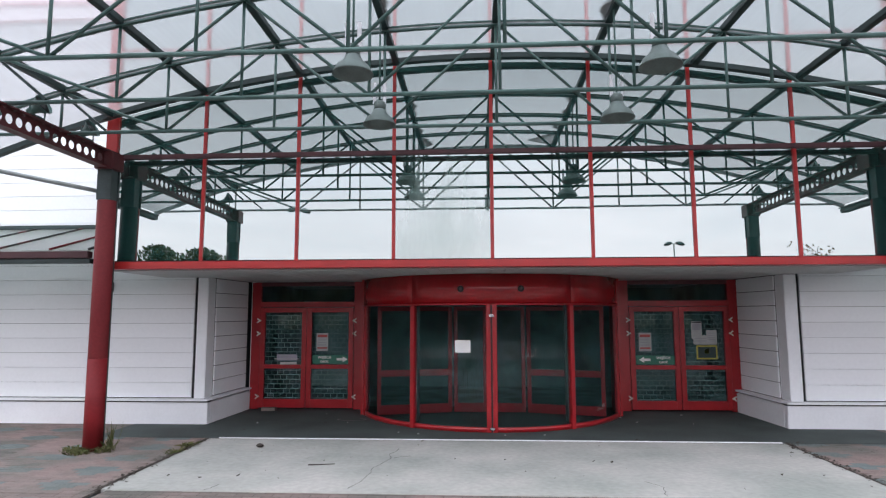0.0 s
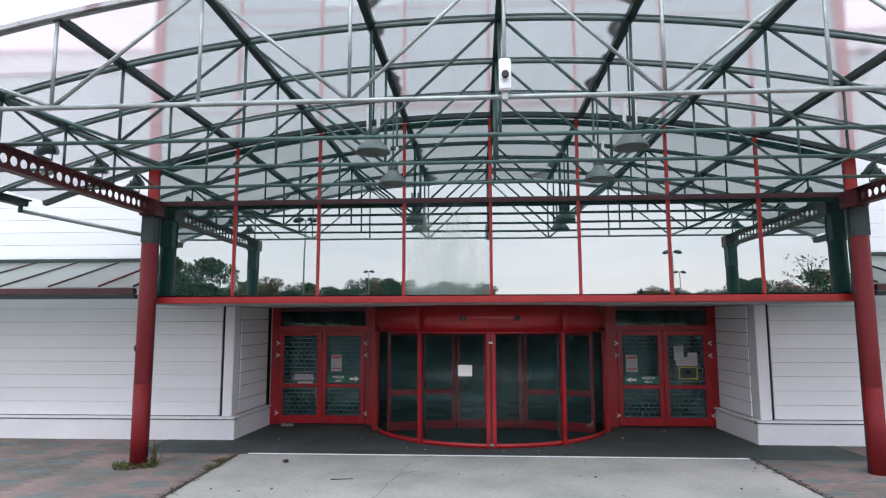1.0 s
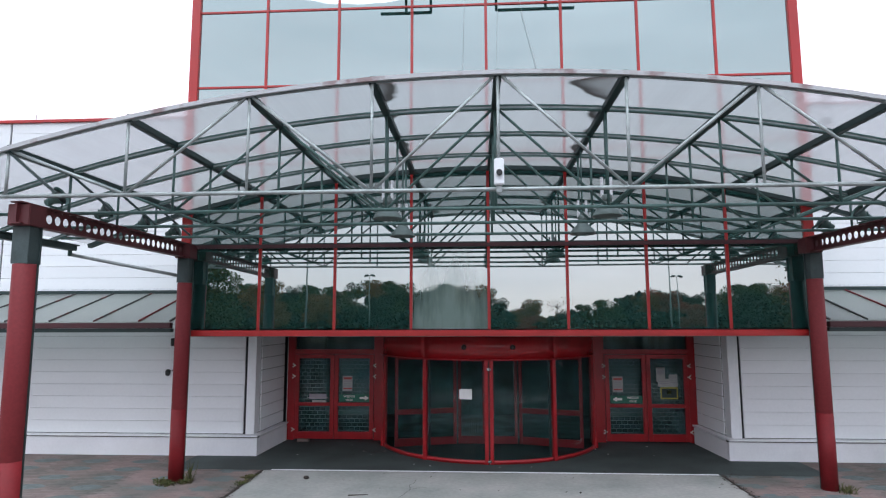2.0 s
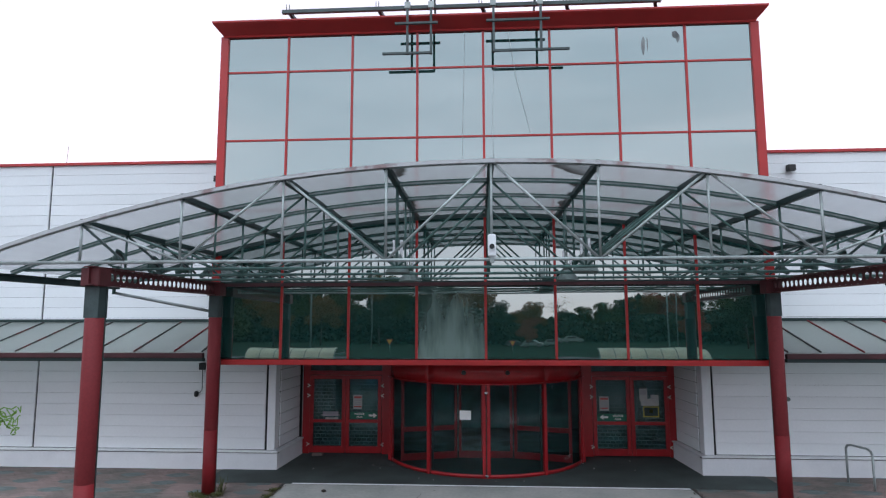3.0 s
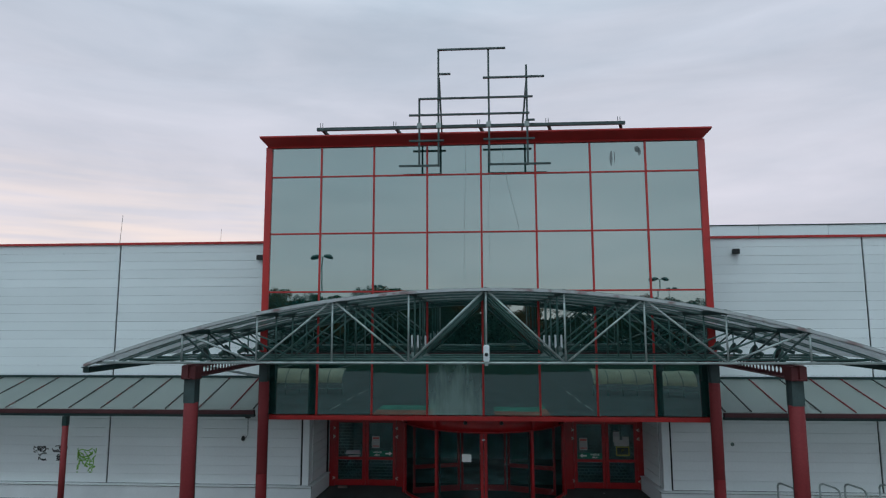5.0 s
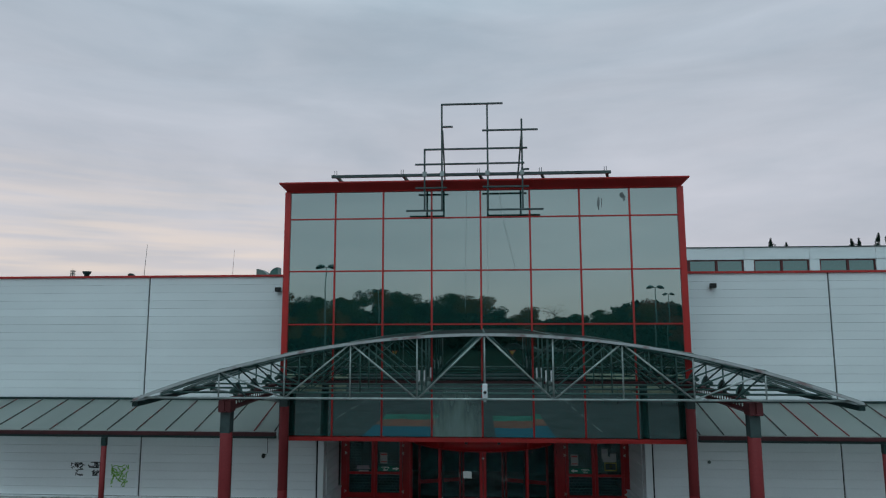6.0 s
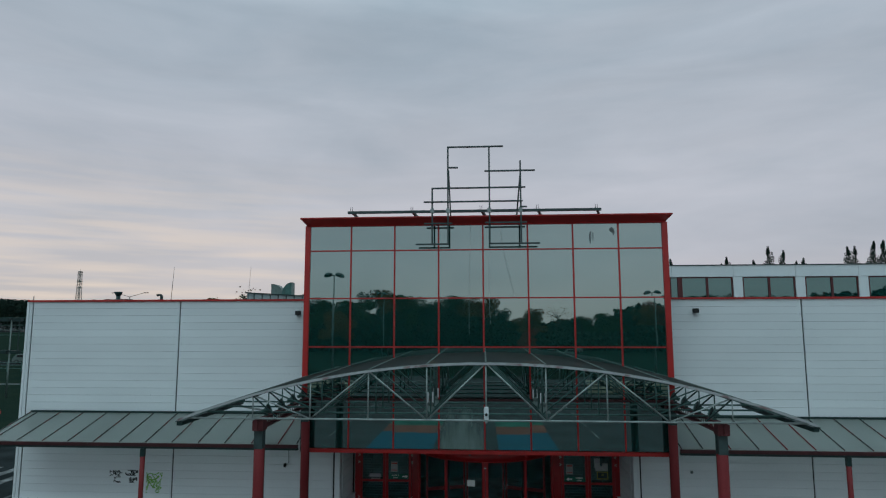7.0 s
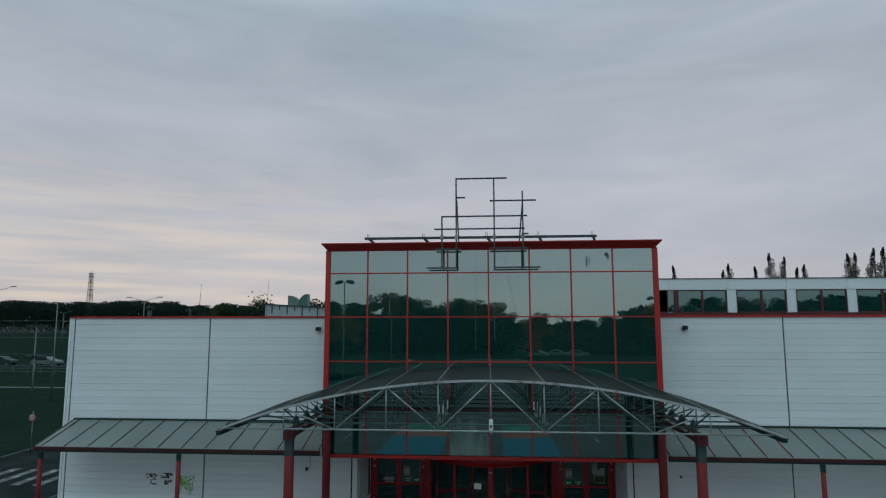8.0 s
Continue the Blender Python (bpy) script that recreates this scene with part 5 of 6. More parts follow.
def graffiti(name, label, x0, z0, w, h, m_, seed, n, step=0.28):
    rnd = random.Random(seed)
    t = thing(name, label, "graffiti", (x0, WALL_Y - 0.004, z0))
    for k in range(n):
        x, z = rnd.uniform(0, w), rnd.uniform(0, h)
        pts = [(x, 0, z)]
        for j in range(rnd.randint(3, 6)):
            x = min(w, max(0, x + rnd.uniform(-0.5, 0.5) * step))
            z = min(h, max(0, z + rnd.uniform(-0.5, 0.5) * step))
            pts.append((x, 0, z))
        part("stroke", strip(B(), pts, 0.026, 0.004, (0, 1, 0)), m_, t)


graffiti("graffiti", "green sprayed scrawl on the white cladding", -11.95, 0.72, 0.56, 0.68, SPRAY_G, 3, 24)
for k, (x0, z0, w, h, n) in enumerate(((-13.31, 1.27, 0.46, 0.17, 13), (-13.14, 1.04, 0.24, 0.19, 7), (-12.74, 1.29, 0.46, 0.17, 13), (-12.62, 1.05, 0.32, 0.17, 9))):
    graffiti("graffiti", "black sprayed tag on the white cladding", x0, z0, w, h, SPRAY_K, 40 + k, n, 0.2)


def bike_rack():
    t = thing("bike_rack", "bent steel tube bicycle hoop", "bike rack", group="bike racks")
    pts = [(0, 0, -0.05), (0, 0, 0.70), (0.01, -0.04, 0.77), (0.03, -0.12, 0.80), (0.12, -0.52, 0.80), (0.14, -0.60, 0.77), (0.15, -0.64, 0.70), (0.15, -0.64, -0.05)]
    bm = B()
    for a_, b_ in zip(pts, pts[1:]):
        cyl(bm, a_, b_, 0.024, n=8)
    part("hoop", bm, STEEL_LIGHT, t)
    return t


br = bike_rack()
br.location = (7.80, 8.1, 0)
for x in (8.88, 9.52, 10.4):
    copy_thing(br, pose(x, 8.1, 0))

# ---- roof things and the upper storey behind ----
def upper_storey():
    t = thing("upper_storey", "set-back white upper storey with a strip of dark windows", "building", kind="structure")
    y, x0, x1 = 20.4, 6.0, 34.0
    part("wall", box(B(), x0, y + 0.15, 6.9, x1, 30, 9.56), WHITE, t)
    k = 0
    x = x0
    me = mesh_of("fascia", box(B(), 0, y - 0.02, 8.99, 3.22, y + 0.16, 9.60, 0.01), WHITE)
    while x < x1 - 1:
        part("fascia", me, WHITE, t).location = (x + 0.97, 0, 0)
        x += 3.235
    part("roof_edge", box(B(), x0, y - 0.06, 9.605, x1, y + 0.3, 9.65, 0.01), SIGNSTEEL, t)
    part("sill", box(B(), x0, y - 0.05, 7.56, x1, y + 0.14, 7.70, 0.01), RED_DARK, t)
    part("wall_below", box(B(), x0, y + 0.0, 6.9, x1, y + 0.14, 7.555), WHITE, t)
    xc = 13.40
    while xc > x0 + 3:
        xc -= 3.235
    while xc < x1 - 3.3:
        part("pier", box(B(), xc + (0.02 if xc > 11 else 0.33), y, 7.705, xc + 0.51, y + 0.14, 8.985, 0.01), WHITE if xc > 11 else RED_DARK, t)
        if xc < 11:
            part("pane", box(B(), xc - 1.2, y + 0.06, 7.765, xc + 0.32, y + 0.08, 8.925), STRIPGLASS, t)
        w = part("window", frame_rect(B(), xc + 0.52, xc + 3.225, 7.705, 8.985, y + 0.02, y + 0.12, 0.06), RED_DARK, t)
        part("bar", box(B(), xc + 1.83, y + 0.02, 7.77, xc + 1.95, y + 0.12, 8.925, 0.005), RED_DARK, w)
        for a_, b_ in ((xc + 0.58, xc + 1.83), (xc + 1.95, xc + 3.165)):
            part("pane", box(B(), a_, y + 0.06, 7.765, b_, y + 0.08, 8.925), STRIPGLASS, w)
        xc += 3.235
    return t


upper_storey()


def roof_unit():
    t = thing("roof_shed", "low pale plant shed with a sloping edge on the flat roof", "roof shed", (0, 0, 0))
    bm = B()
    q_ = [(-13.6, 6.9), (-9.2, 6.9), (-9.2, 8.02), (-13.6, 8.27)]
    f_ = [bm.verts.new((px, 21, pz)) for px, pz in q_]
    k_ = [bm.verts.new((px, 24, pz)) for px, pz in q_]
    bm.faces.new(f_)
    bm.faces.new(list(reversed(k_)))
    for i in range(4):
        bm.faces.new((f_[i], k_[i], k_[(i + 1) % 4], f_[(i + 1) % 4]))
    part("body", bm, SHED, t)
    part("lid", bar(B(), (-13.7, 20.98, 8.295), (-9.1, 20.98, 8.035), 0.12, 0.05), STEEL_DARK, t)
    for k in range(9):
        x = -13.2 + k * 0.47
        z = 8.255 - (x + 13.6) * 0.057
        part("rib", box(B(), x, 20.96, z - (0.28 if k % 2 else 0.5), x + 0.05, 20.995, z - 0.02), STEEL_DARK, t)
    f = thing("vent_hood", "pair of grey curved vent hoods on the plant shed", "vent", (-12.45, 22, 8.16))
    for dx, m_, flip in ((0.0, LAMPGREY, False), (0.62, STEEL, True)):
        pts = [(0.72 * math.sin(a_), 0.68 * math.cos(a_)) for a_ in np.linspace(0, math.pi / 2, 9)] + [(0, 0)]
        if flip:
            pts = [(0.6 - p_[0] * 0.8, p_[1] * 1.12) for p_ in reversed(pts)]
        bm = B()
        fr = [bm.verts.new((dx + p_[0], -0.3 - 0.02 * flip, p_[1])) for p_ in pts]
        bk = [bm.verts.new(v.co + Vector((0, 0.6, 0))) for v in fr]
        bm.faces.new(fr)
        bm.faces.new(list(reversed(bk)))
        for i in range(len(fr)):
            bm.faces.new((fr[i], bk[i], bk[(i + 1) % len(fr)], fr[(i + 1) % len(fr)]))
        part("hood", bm, m_, f)


roof_unit()
t = thing("roof_vent", "small dark funnel-topped roof vent", "vent", (-15.6, 12, 6.9), "roof vents")
part("stack", lathe(B(), [(0.085, 0), (0.085, 0.90)], n=14), STEEL_DARK, t)
part("cap", lathe(B(), [(0.09, 0.88), (0.155, 1.00), (0.16, 1.05), (0.05, 1.06)], n=14), STEEL_DARK, t)
t = thing("roof_vent", "bent pipe roof vent", "vent", (-13.8, 12.0, 6.9), "roof vents")
part("elbow", strip(B(), [(0.12, 0, 0), (0.12, 0, 0.84), (0.09, 0, 0.90), (0.02, 0, 0.92), (-0.08, 0, 0.89)], 0.085, 0.10, (0, 1, 0)), STEEL_DARK, t)
for x, y, h_ in ((-13.3, 12, 2.1), (-13.4, 20.6, 2.9), (-9.8, 16, 1.4)):
    t = thing("antenna", "thin rod antenna on the flat roof", "antenna", (x, y, 6.9), "antennas")
    part("rod", cyl(B(), (0, 0, 0), (0.12, 0, h_), 0.014, 0.006, n=6), STEEL_DARK, t)
    part("foot", cyl(B(), (0, 0, 0), (0, 0, 0.08), 0.06, n=10), STEEL_DARK, t)


# ---- trees ----
def leaf_cloud(bm, rnd, centre, radii, n, size):
    for _ in range(n):
        while True:
            p = Vector((rnd.uniform(-1, 1), rnd.uniform(-1, 1), rnd.uniform(-1, 1)))
            if 0.25 < p.length < 1:
                break
        c = Vector(centre) + Vector((p.x * radii[0], p.y * radii[1], p.z * radii[2]))
        q = Euler((rnd.uniform(0, 6.3), rnd.uniform(0, 6.3), rnd.uniform(0, 6.3))).to_matrix()
        s = size * rnd.uniform(0.6, 1.4)
        vs = [bm.verts.new(c + q @ Vector(v)) for v in ((-s, -0.4 * s, 0), (0.1 * s, -0.6 * s, 0.15 * s), (s, 0.3 * s, 0), (-0.2 * s, 0.7 * s, -0.1 * s))]
        bm.faces.new(vs)


def tree(seed, h, w, kind="round", leaves=None, density=1.0, label="broad leafy tree", group="trees"):
    rnd = random.Random(seed)
    t = thing("tree", label, "tree", group=group)
    bm = B()
    r = h * 0.02
    cyl(bm, (0, 0, -0.2), (rnd.uniform(-.1, .1), 0, h * 0.45), r, r * 0.7, 8)
    cyl(bm, (0, 0, h * 0.45), (rnd.uniform(-.2, .2), rnd.uniform(-.2, .2), h * 0.9), r * 0.7, r * 0.15, 8)
    limbs = []
    for k in range(12):
        z = h * rnd.uniform(0.22, 0.8)
        a_ = rnd.uniform(0, 6.28)
        if kind == "poplar":
            e = Vector((math.cos(a_) * w * 0.35, math.sin(a_) * w * 0.35, min(h * 0.97, z + h * 0.18)))
        else:
            l_ = w * rnd.uniform(0.5, 0.95) * (1 - 0.45 * abs(z / h - 0.5))
            e = Vector((math.cos(a_) * l_, math.sin(a_) * l_, min(h * 0.93, z + h * rnd.uniform(0.08, 0.22))))
        limbs.append(e)
        cyl(bm, (0, 0, z), e, r * 0.4, r * 0.08, 5)
    part("trunk", bm, BARK, t)
    if density > 0:
        bm = B()
        if kind == "poplar":
            for k in range(40):
                z = h * (0.12 + 0.86 * k / 39)
                wr = w * 0.5 * math.sin(math.pi * min(0.985, 0.18 + 0.81 * k / 39)) ** 1.0
                q = 0.52 * wr + 0.10
                leaf_cloud(bm, rnd, (rnd.uniform(-.75, .75) * wr, rnd.uniform(-.75, .75) * wr, z), (q, q, h * rnd.uniform(0.03, 0.06)), int(190 * density), 0.062)
        else:
            for e in limbs:
                q = w * rnd.uniform(0.28, 0.5)
                leaf_cloud(bm, rnd, e, (q, q, q * rnd.uniform(0.6, 0.9)), int(85 * density), 0.037 * w)
            for k in range(5):
                q = w * rnd.uniform(0.35, 0.5)
                leaf_cloud(bm, rnd, (rnd.uniform(-.3, .3) * w, rnd.uniform(-.3, .3) * w, h * rnd.uniform(0.5, 0.86)), (q, q, q * 0.8), int(90 * density), 0.037 * w)
        part("crown", bm, leaves or LEAF, t)
    return t


def yield_sign(x, y):
    t = thing("yield_sign", "yellow inverted-triangle give-way sign on a grey post", "road sign", (x, y, -0.02), "yield signs")
    part("post", cyl(B(), (0, 0, 0), (0, 0, 2.1), 0.035, n=8), LAMPGREY, t)
    for w_, y_, m_, nm in ((0.45, 0.04, PRINTRED, "rim"), (0.34, 0.052, YIELD, "face")):
        bm = B()
        f_ = [bm.verts.new((px, y_, 1.75 + pz)) for px, pz in ((-w_, w_ * 0.58), (0, -w_ * 1.15), (w_, w_ * 0.58))]
        k_ = [bm.verts.new((v.co.x, y_ - 0.01, v.co.z)) for v in f_]
        bm.faces.new(f_)
        bm.faces.new(list(reversed(k_)))
        for i in range(3):
            bm.faces.new((f_[i], k_[i], k_[(i + 1) % 3], f_[(i + 1) % 3]))
        part(nm, bm, m_, t)


for x, y in ((4.5, -64), (-12.2, -62)):
    yield_sign(x, y)
protos = [
    tree(1, 12, 4.2, leaves=LEAF_DK, density=4.6, label="dark leafy tree at the edge of the car park"),
    tree(2, 11, 4.6, leaves=LEAF, density=4.6, label="green leafy tree at the edge of the car park"),
    tree(3, 10, 4.0, leaves=LEAF_OR, density=4.6, label="tree with orange autumn leaves"),
    tree(4, 9, 3.6, leaves=LEAF_RED, density=4.6, label="tree with russet autumn leaves"),
    tree(5, 12, 4.0, leaves=LEAF_OR, density=0.16, label="nearly bare autumn tree"),
]
# edge of the car park, behind the camera, seen in the glazing
SKYLINE = ((-130, 13), (-60, 14), (-43, 14), (-36.6, 11.8), (-27.8, 15.6), (-16, 13.2), (-5, 13.4), (4.6, 13.2), (6.5, 9.0), (12, 8.7), (15, 10.8), (18.6, 12.0), (22, 8.3), (30, 8.2), (36, 10.8), (49, 13), (70, 13), (130, 14))
BACKTREES = []
rnd = random.Random(11)
x = -120.0
while x < 120:
    h = np.interp(x, [p_[0] for p_ in SKYLINE], [p_[1] for p_ in SKYLINE])
    k_ = 4 if 15 < x < 22 else rnd.choice((0, 0, 1, 1, 2, 3, 1))
    BACKTREES.append((k_, x, -130 + rnd.uniform(-8, 8), h / (12, 11, 10, 9, 12)[k_] * rnd.uniform(0.9, 1.04)))
    x += rnd.uniform(3.2, 5.4)
BACKTREES += [(1, -24.5, -33, 0.72), (1, -30, -36, 0.78), (4, 26.5, -33, 0.70), (1, 30.5, -36, 0.66), (2, -30, -92, 0.9), (2, -38, -90, 0.8), (3, 9.5, -100, 0.62), (0, -20, -100, 0.82), (0, -8, -104, 0.85), (3, 40, -96, 0.8), (0, 47, -90, 0.8), (1, 62, -88, 0.8), (0, -52, -86, 0.85), (0, -39.5, 70, 0.72), (0, -37.5, 70, 0.80), (4, -33.6, 72, 0.95), (0, -34.0, 70, 0.76), (0, -32.1, 71, 0.87), (0, -30.2, 71, 0.80), (0, -26.3, 72, 0.88), (0, -24.6, 70, 0.84), (1, -36.6, 70, 0.86), (1, -33.0, 71, 0.84), (2, -99, 122, 0.62), (2, -95, 120, 0.55)]
used = set()
for kind_, x, y, s_ in BACKTREES:
    m_ = pose(x, y, -0.04, 0, 0, rnd.uniform(0, 360))
    if kind_ not in used:
        used.add(kind_)
        o = protos[kind_]
        o.matrix_basis = m_
    else:
        o = copy_thing(protos[kind_], m_)
    o.scale = (s_, s_, s_)

# poplars behind the upper storey
pp = tree(21, 15.6, 2.9, "poplar", LEAF_FAR, 0.9, "tall slim poplar behind the shop", "poplars")
pp.matrix_basis = pose(33.8, 60, -0.5)
for x, y, s_ in ((32.3, 60.5, 0.90), (35.5, 60, 0.97), (37.2, 60.6, 0.89), (37.9, 60.3, 0.91), (28.3, 60, 0.87), (29.2, 60.6, 0.925), (22.45, 60, 0.91), (42.85, 60, 0.99), (44.0, 60.6, 1.0), (45.8, 60, 1.03), (47.2, 60.5, 1.04), (49.4, 60, 0.99)):
    copy_thing(pp, pose(x, y, -0.5, 0, 0, x * 37 % 360)).scale = (s_, s_, s_)



# wooded ridge and far woods as one mass
def far_wood(name, x0, x1, y0, y1, h0, h1, n, seed, size, leaves=LEAF_DK):
    rnd = random.Random(seed)
    me_v, me_f = [], []
    for _ in range(n):
        x = x0 + (x1 - x0) * rnd.random()
        y = y0 + (y1 - y0) * rnd.random()
        row = int(3 * (y - y0) / (y1 - y0))
        cell = (5.0 + 6 * size) * (1 + 0.25 * row)
        k = math.floor(x / cell + 0.37 * row)
        u = x / cell + 0.37 * row - k - 0.5
        lift = noise.noise((k * 7.31, row * 3.7, seed + 0.5))
        top = h0 + (h1 - h0) * (0.5 + 0.5 * noise.noise((x * 0.012, 3.3, seed))) + 8.0 * size * lift
        top *= math.sqrt(max(0.0, 1 - (1.05 * u) ** 2)) * 0.35 + 0.65
        z = top * math.sqrt(rnd.random())
        q = Euler((rnd.uniform(0, 6.3), rnd.uniform(0, 6.3), rnd.uniform(0, 6.3))).to_matrix()
        s = size * rnd.uniform(0.5, 1.3)
        b0 = len(me_v)
        for v in ((-s, -0.5 * s, 0), (0.2 * s, -0.8 * s, 0.2 * s), (s, 0.3 * s, 0), (-0.2 * s, 0.8 * s, -0.2 * s)):
            me_v.append(tuple(Vector((x, y, z)) + q @ Vector(v)))
        me_f.append((b0, b0 + 1, b0 + 2, b0 + 3))
    me = bpy.data.meshes.new(name)
    me.from_pydata(me_v, [], me_f)
    me.materials.append(leaves)
    ob = new(name, me)
    return tagged(ob, "dark leafy undergrowth and bushes under the trees" if name == "undergrowth" else "distant dark wooded skyline", "woods", kind="stuff")


far_wood("far_woods", -420, -184, 300, 345, 13.5, 19.5, 130000, 2, 0.42, LEAF_FAR)
far_wood("far_woods", -184, -166, 300, 345, 12.8, 16.0, 12000, 5, 0.42, LEAF_FAR)
far_wood("far_woods", -166, -60, 300, 345, 11.6, 14.6, 60000, 3, 0.42, LEAF_FAR)
far_wood("far_woods", -78, -8, 130, 160, 6, 9.2, 30000, 4, 0.36, LEAF_FAR)
for x0, x1, h0, h1, n in ((-260, 6, 6.5, 11, 26000), (6, 36, 4.5, 7.0, 3600), (36, 260, 6, 10.5, 22000)):
    far_wood("far_woods", x0, x1, -190, -142, h0, h1, n, 7, 1.1)
for x0, x1, h0, h1, n in ((-200, 6, 5.5, 9.0, 44000), (36, 200, 4.5, 8.5, 34000), (6, 36, 2.2, 4.0, 4000)):
    far_wood("undergrowth", x0, x1, -128, -114, h0, h1, n, 12, 0.42)
# unseen side woods, added only to close the horizon for reflections
far_wood("far_woods", -170, -85, -140, -10, 6, 12, 6000, 9, 1.2)
far_wood("far_woods", 85, 170, -140, -10, 6, 12, 6000, 10, 1.2)

# radio mast on the ridge
t = thing("radio_mast", "far lattice radio mast with ring platforms above the woods", "mast", (-221.8, 300, 0))
bm = B()
H_ = 33
for i in range(4):
    a_ = (math.cos(i * math.pi / 2 + .8), math.sin(i * math.pi / 2 + .8))
    cyl(bm, (a_[0] * 2.0, a_[1] * 2.0, 0), (a_[0] * 0.9, a_[1] * 0.9, H_), 0.16, 0.12, 5)
    b_ = (math.cos((i + 1) * math.pi / 2 + .8), math.sin((i + 1) * math.pi / 2 + .8))
    for k in range(14):
        z0, z1 = H_ * k / 14, H_ * (k + 1) / 14
        w0, w1 = 2.0 - 1.1 * k / 14, 2.0 - 1.1 * (k + 1) / 14
        cyl(bm, (a_[0] * w0, a_[1] * w0, z0), (b_[0] * w1, b_[1] * w1, z1), 0.08, n=4)
        cyl(bm, (a_[0] * w1, a_[1] * w1, z1), (b_[0] * w1, b_[1] * w1, z1), 0.08, n=4)
part("lattice", bm, STEEL_DARK, t)
for z in (20.5, 24.0, 27.5, 31.0, 32.6):
    part("platform", cyl(B(), (0, 0, z), (0, 0, z + 0.3), 1.35, n=14), LAMPGREY, t, "grey ring platform")
part("tip", cyl(B(), (0, 0, H_), (0, 0, H_ + 1.6), 0.1, 0.05, 6), STEEL_DARK, t)


# ---- street lamps of the car park ----
def lot_lamp(x, y, h, r=0.0):
    t = thing("street_lamp", "tall car-park lamp post with twin rounded heads", "street lamp", (x, y, -0.04), "lot lamps")
    part("pole", cyl(B(), (0, 0, 0), (0, 0, h), 0.10, 0.06, 10), LAMPGREY, t)
    part("cross_arm", bar(B(), (-0.7, 0, h), (0.7, 0, h), 0.08, 0.06), LAMPGREY, t)
    for s in (-1, 1):
        tilt = Euler((0, radians(s * 14), 0)).to_matrix()
        part("lamp_head", lathe(B(), [(0.06, 0.22), (0.26, 0.17), (0.46, 0.02), (0.48, -0.05), (0.40, -0.16), (0.08, -0.22)], (s * 0.62, 0, h + 0.05), 14, tilt), STEEL_DARK, t)
    t.rotation_euler = (0, 0, radians(r))


for x, y, h, r in ((-15.4, -34.2, 11.6, 0), (21.2, -49.7, 10.4, 10), (-18.5, -83, 12.0, 20), (33, -83, 11.2, 0)):
    lot_lamp(x, y, h, r)


# ---- trolley shelters ----
def shelter(x0, n):
    t = thing("trolley_shelter", "pale arched sheet trolley shelter on thin steel hoops", "shelter", (x0, -25.4, 0), "trolley shelters")
    for k in range(n + 1):
        pts = [(k * 1.1, 1.3 * math.cos(a_), 0.75 + 1.05 * math.sin(a_)) for a_ in np.linspace(0, math.pi / 2, 7)]
        bm = B()
        pts = [(k * 1.1, 1.3, -0.04)] + pts
        for a_, b_ in zip(pts, pts[1:]):
            cyl(bm, a_, b_, 0.025, n=6)
        part("hoop", bm, LAMPGREY, t)
    for k in range(n):
        bm = B()
        pr = None
        for a_ in np.linspace(0.05, math.pi / 2, 8):
            q = [bm.verts.new((k * 1.1 + d, 1.33 * math.cos(a_), 0.75 + 1.08 * math.sin(a_))) for d in (0.03, 1.07)]
            if pr:
                bm.faces.new((pr[0], pr[1], q[1], q[0]))
            pr = q
        bmesh.ops.solidify(bm, geom=bm.faces[:], thickness=0.02)
        part("sheet", bm, SHELTER, t)
    for z, y in ((0.35, 1.3), (0.62, 1.3)):
        part("rail", cyl(B(), (0, y, z), (n * 1.1, y, z), 0.02, n=6), LAMPGREY, t)


shelter(-17.4, 6)
shelter(8.45, 7)
# grass verge behind the lot
solid("ground_verge", box(B(), -200, -220, -0.039, 200, -50, -0.02), GRASS, "rough dull grass verge beyond the car park", "ground")

# ---- street to the west ----
solid("road_west", box(B(), -26, -60, -0.039, -18.2, 120, -0.02), ROAD, "dark side street beside the shop", "road")
solid("ground_bank", box(B(), -320, 6, -0.039, -26.2, 290, 0.02), GRASS, "dark rough grass beyond the side street", "ground")
solid("kerb_west", box(B(), -26.2, -60, -0.04, -26.0, 120, 0.09, 0.02), DARKPAVE, "grey concrete kerb", "kerb")
solid("kerb_shop", box(B(), -18.2, -60, -0.04, -18.0, 120, 0.09, 0.02), DARKPAVE, "grey concrete kerb", "kerb")
for k in range(6):
    solid("zebra_stripe", box(B(), -25.95 + k * 1.08, 11.8, -0.019, -25.53 + k * 1.08, 14.6, -0.012), LINE_WORN, "worn white zebra crossing stripe", "road marking", "zebra stripes")
t = thing("road_sign", "round red-rimmed road sign on a thin post", "road sign", (-25.6, 17.9, 0))
part("post", cyl(B(), (0, 0, -0.05), (0, 0, 2.25), 0.03), LAMPGREY, t)
part("disc", lathe(B(), [(0.21, 0), (0.21, 0.02)], (0, -0.03, 1.93), 24, Euler((radians(90), 0, 0)).to_matrix()), RED, t, "red rim")
part("face", lathe(B(), [(0.165, 0), (0.165, 0.006)], (0, -0.052, 1.93), 24, Euler((radians(90), 0, 0)).to_matrix()), PAPER_IN, t, "white face")
part("symbol_bar", bar(B(), (-0.12, -0.062, 1.85), (0.12, -0.062, 2.01), 0.004, 0.05, (0, 1, 0)), BLACK, t)
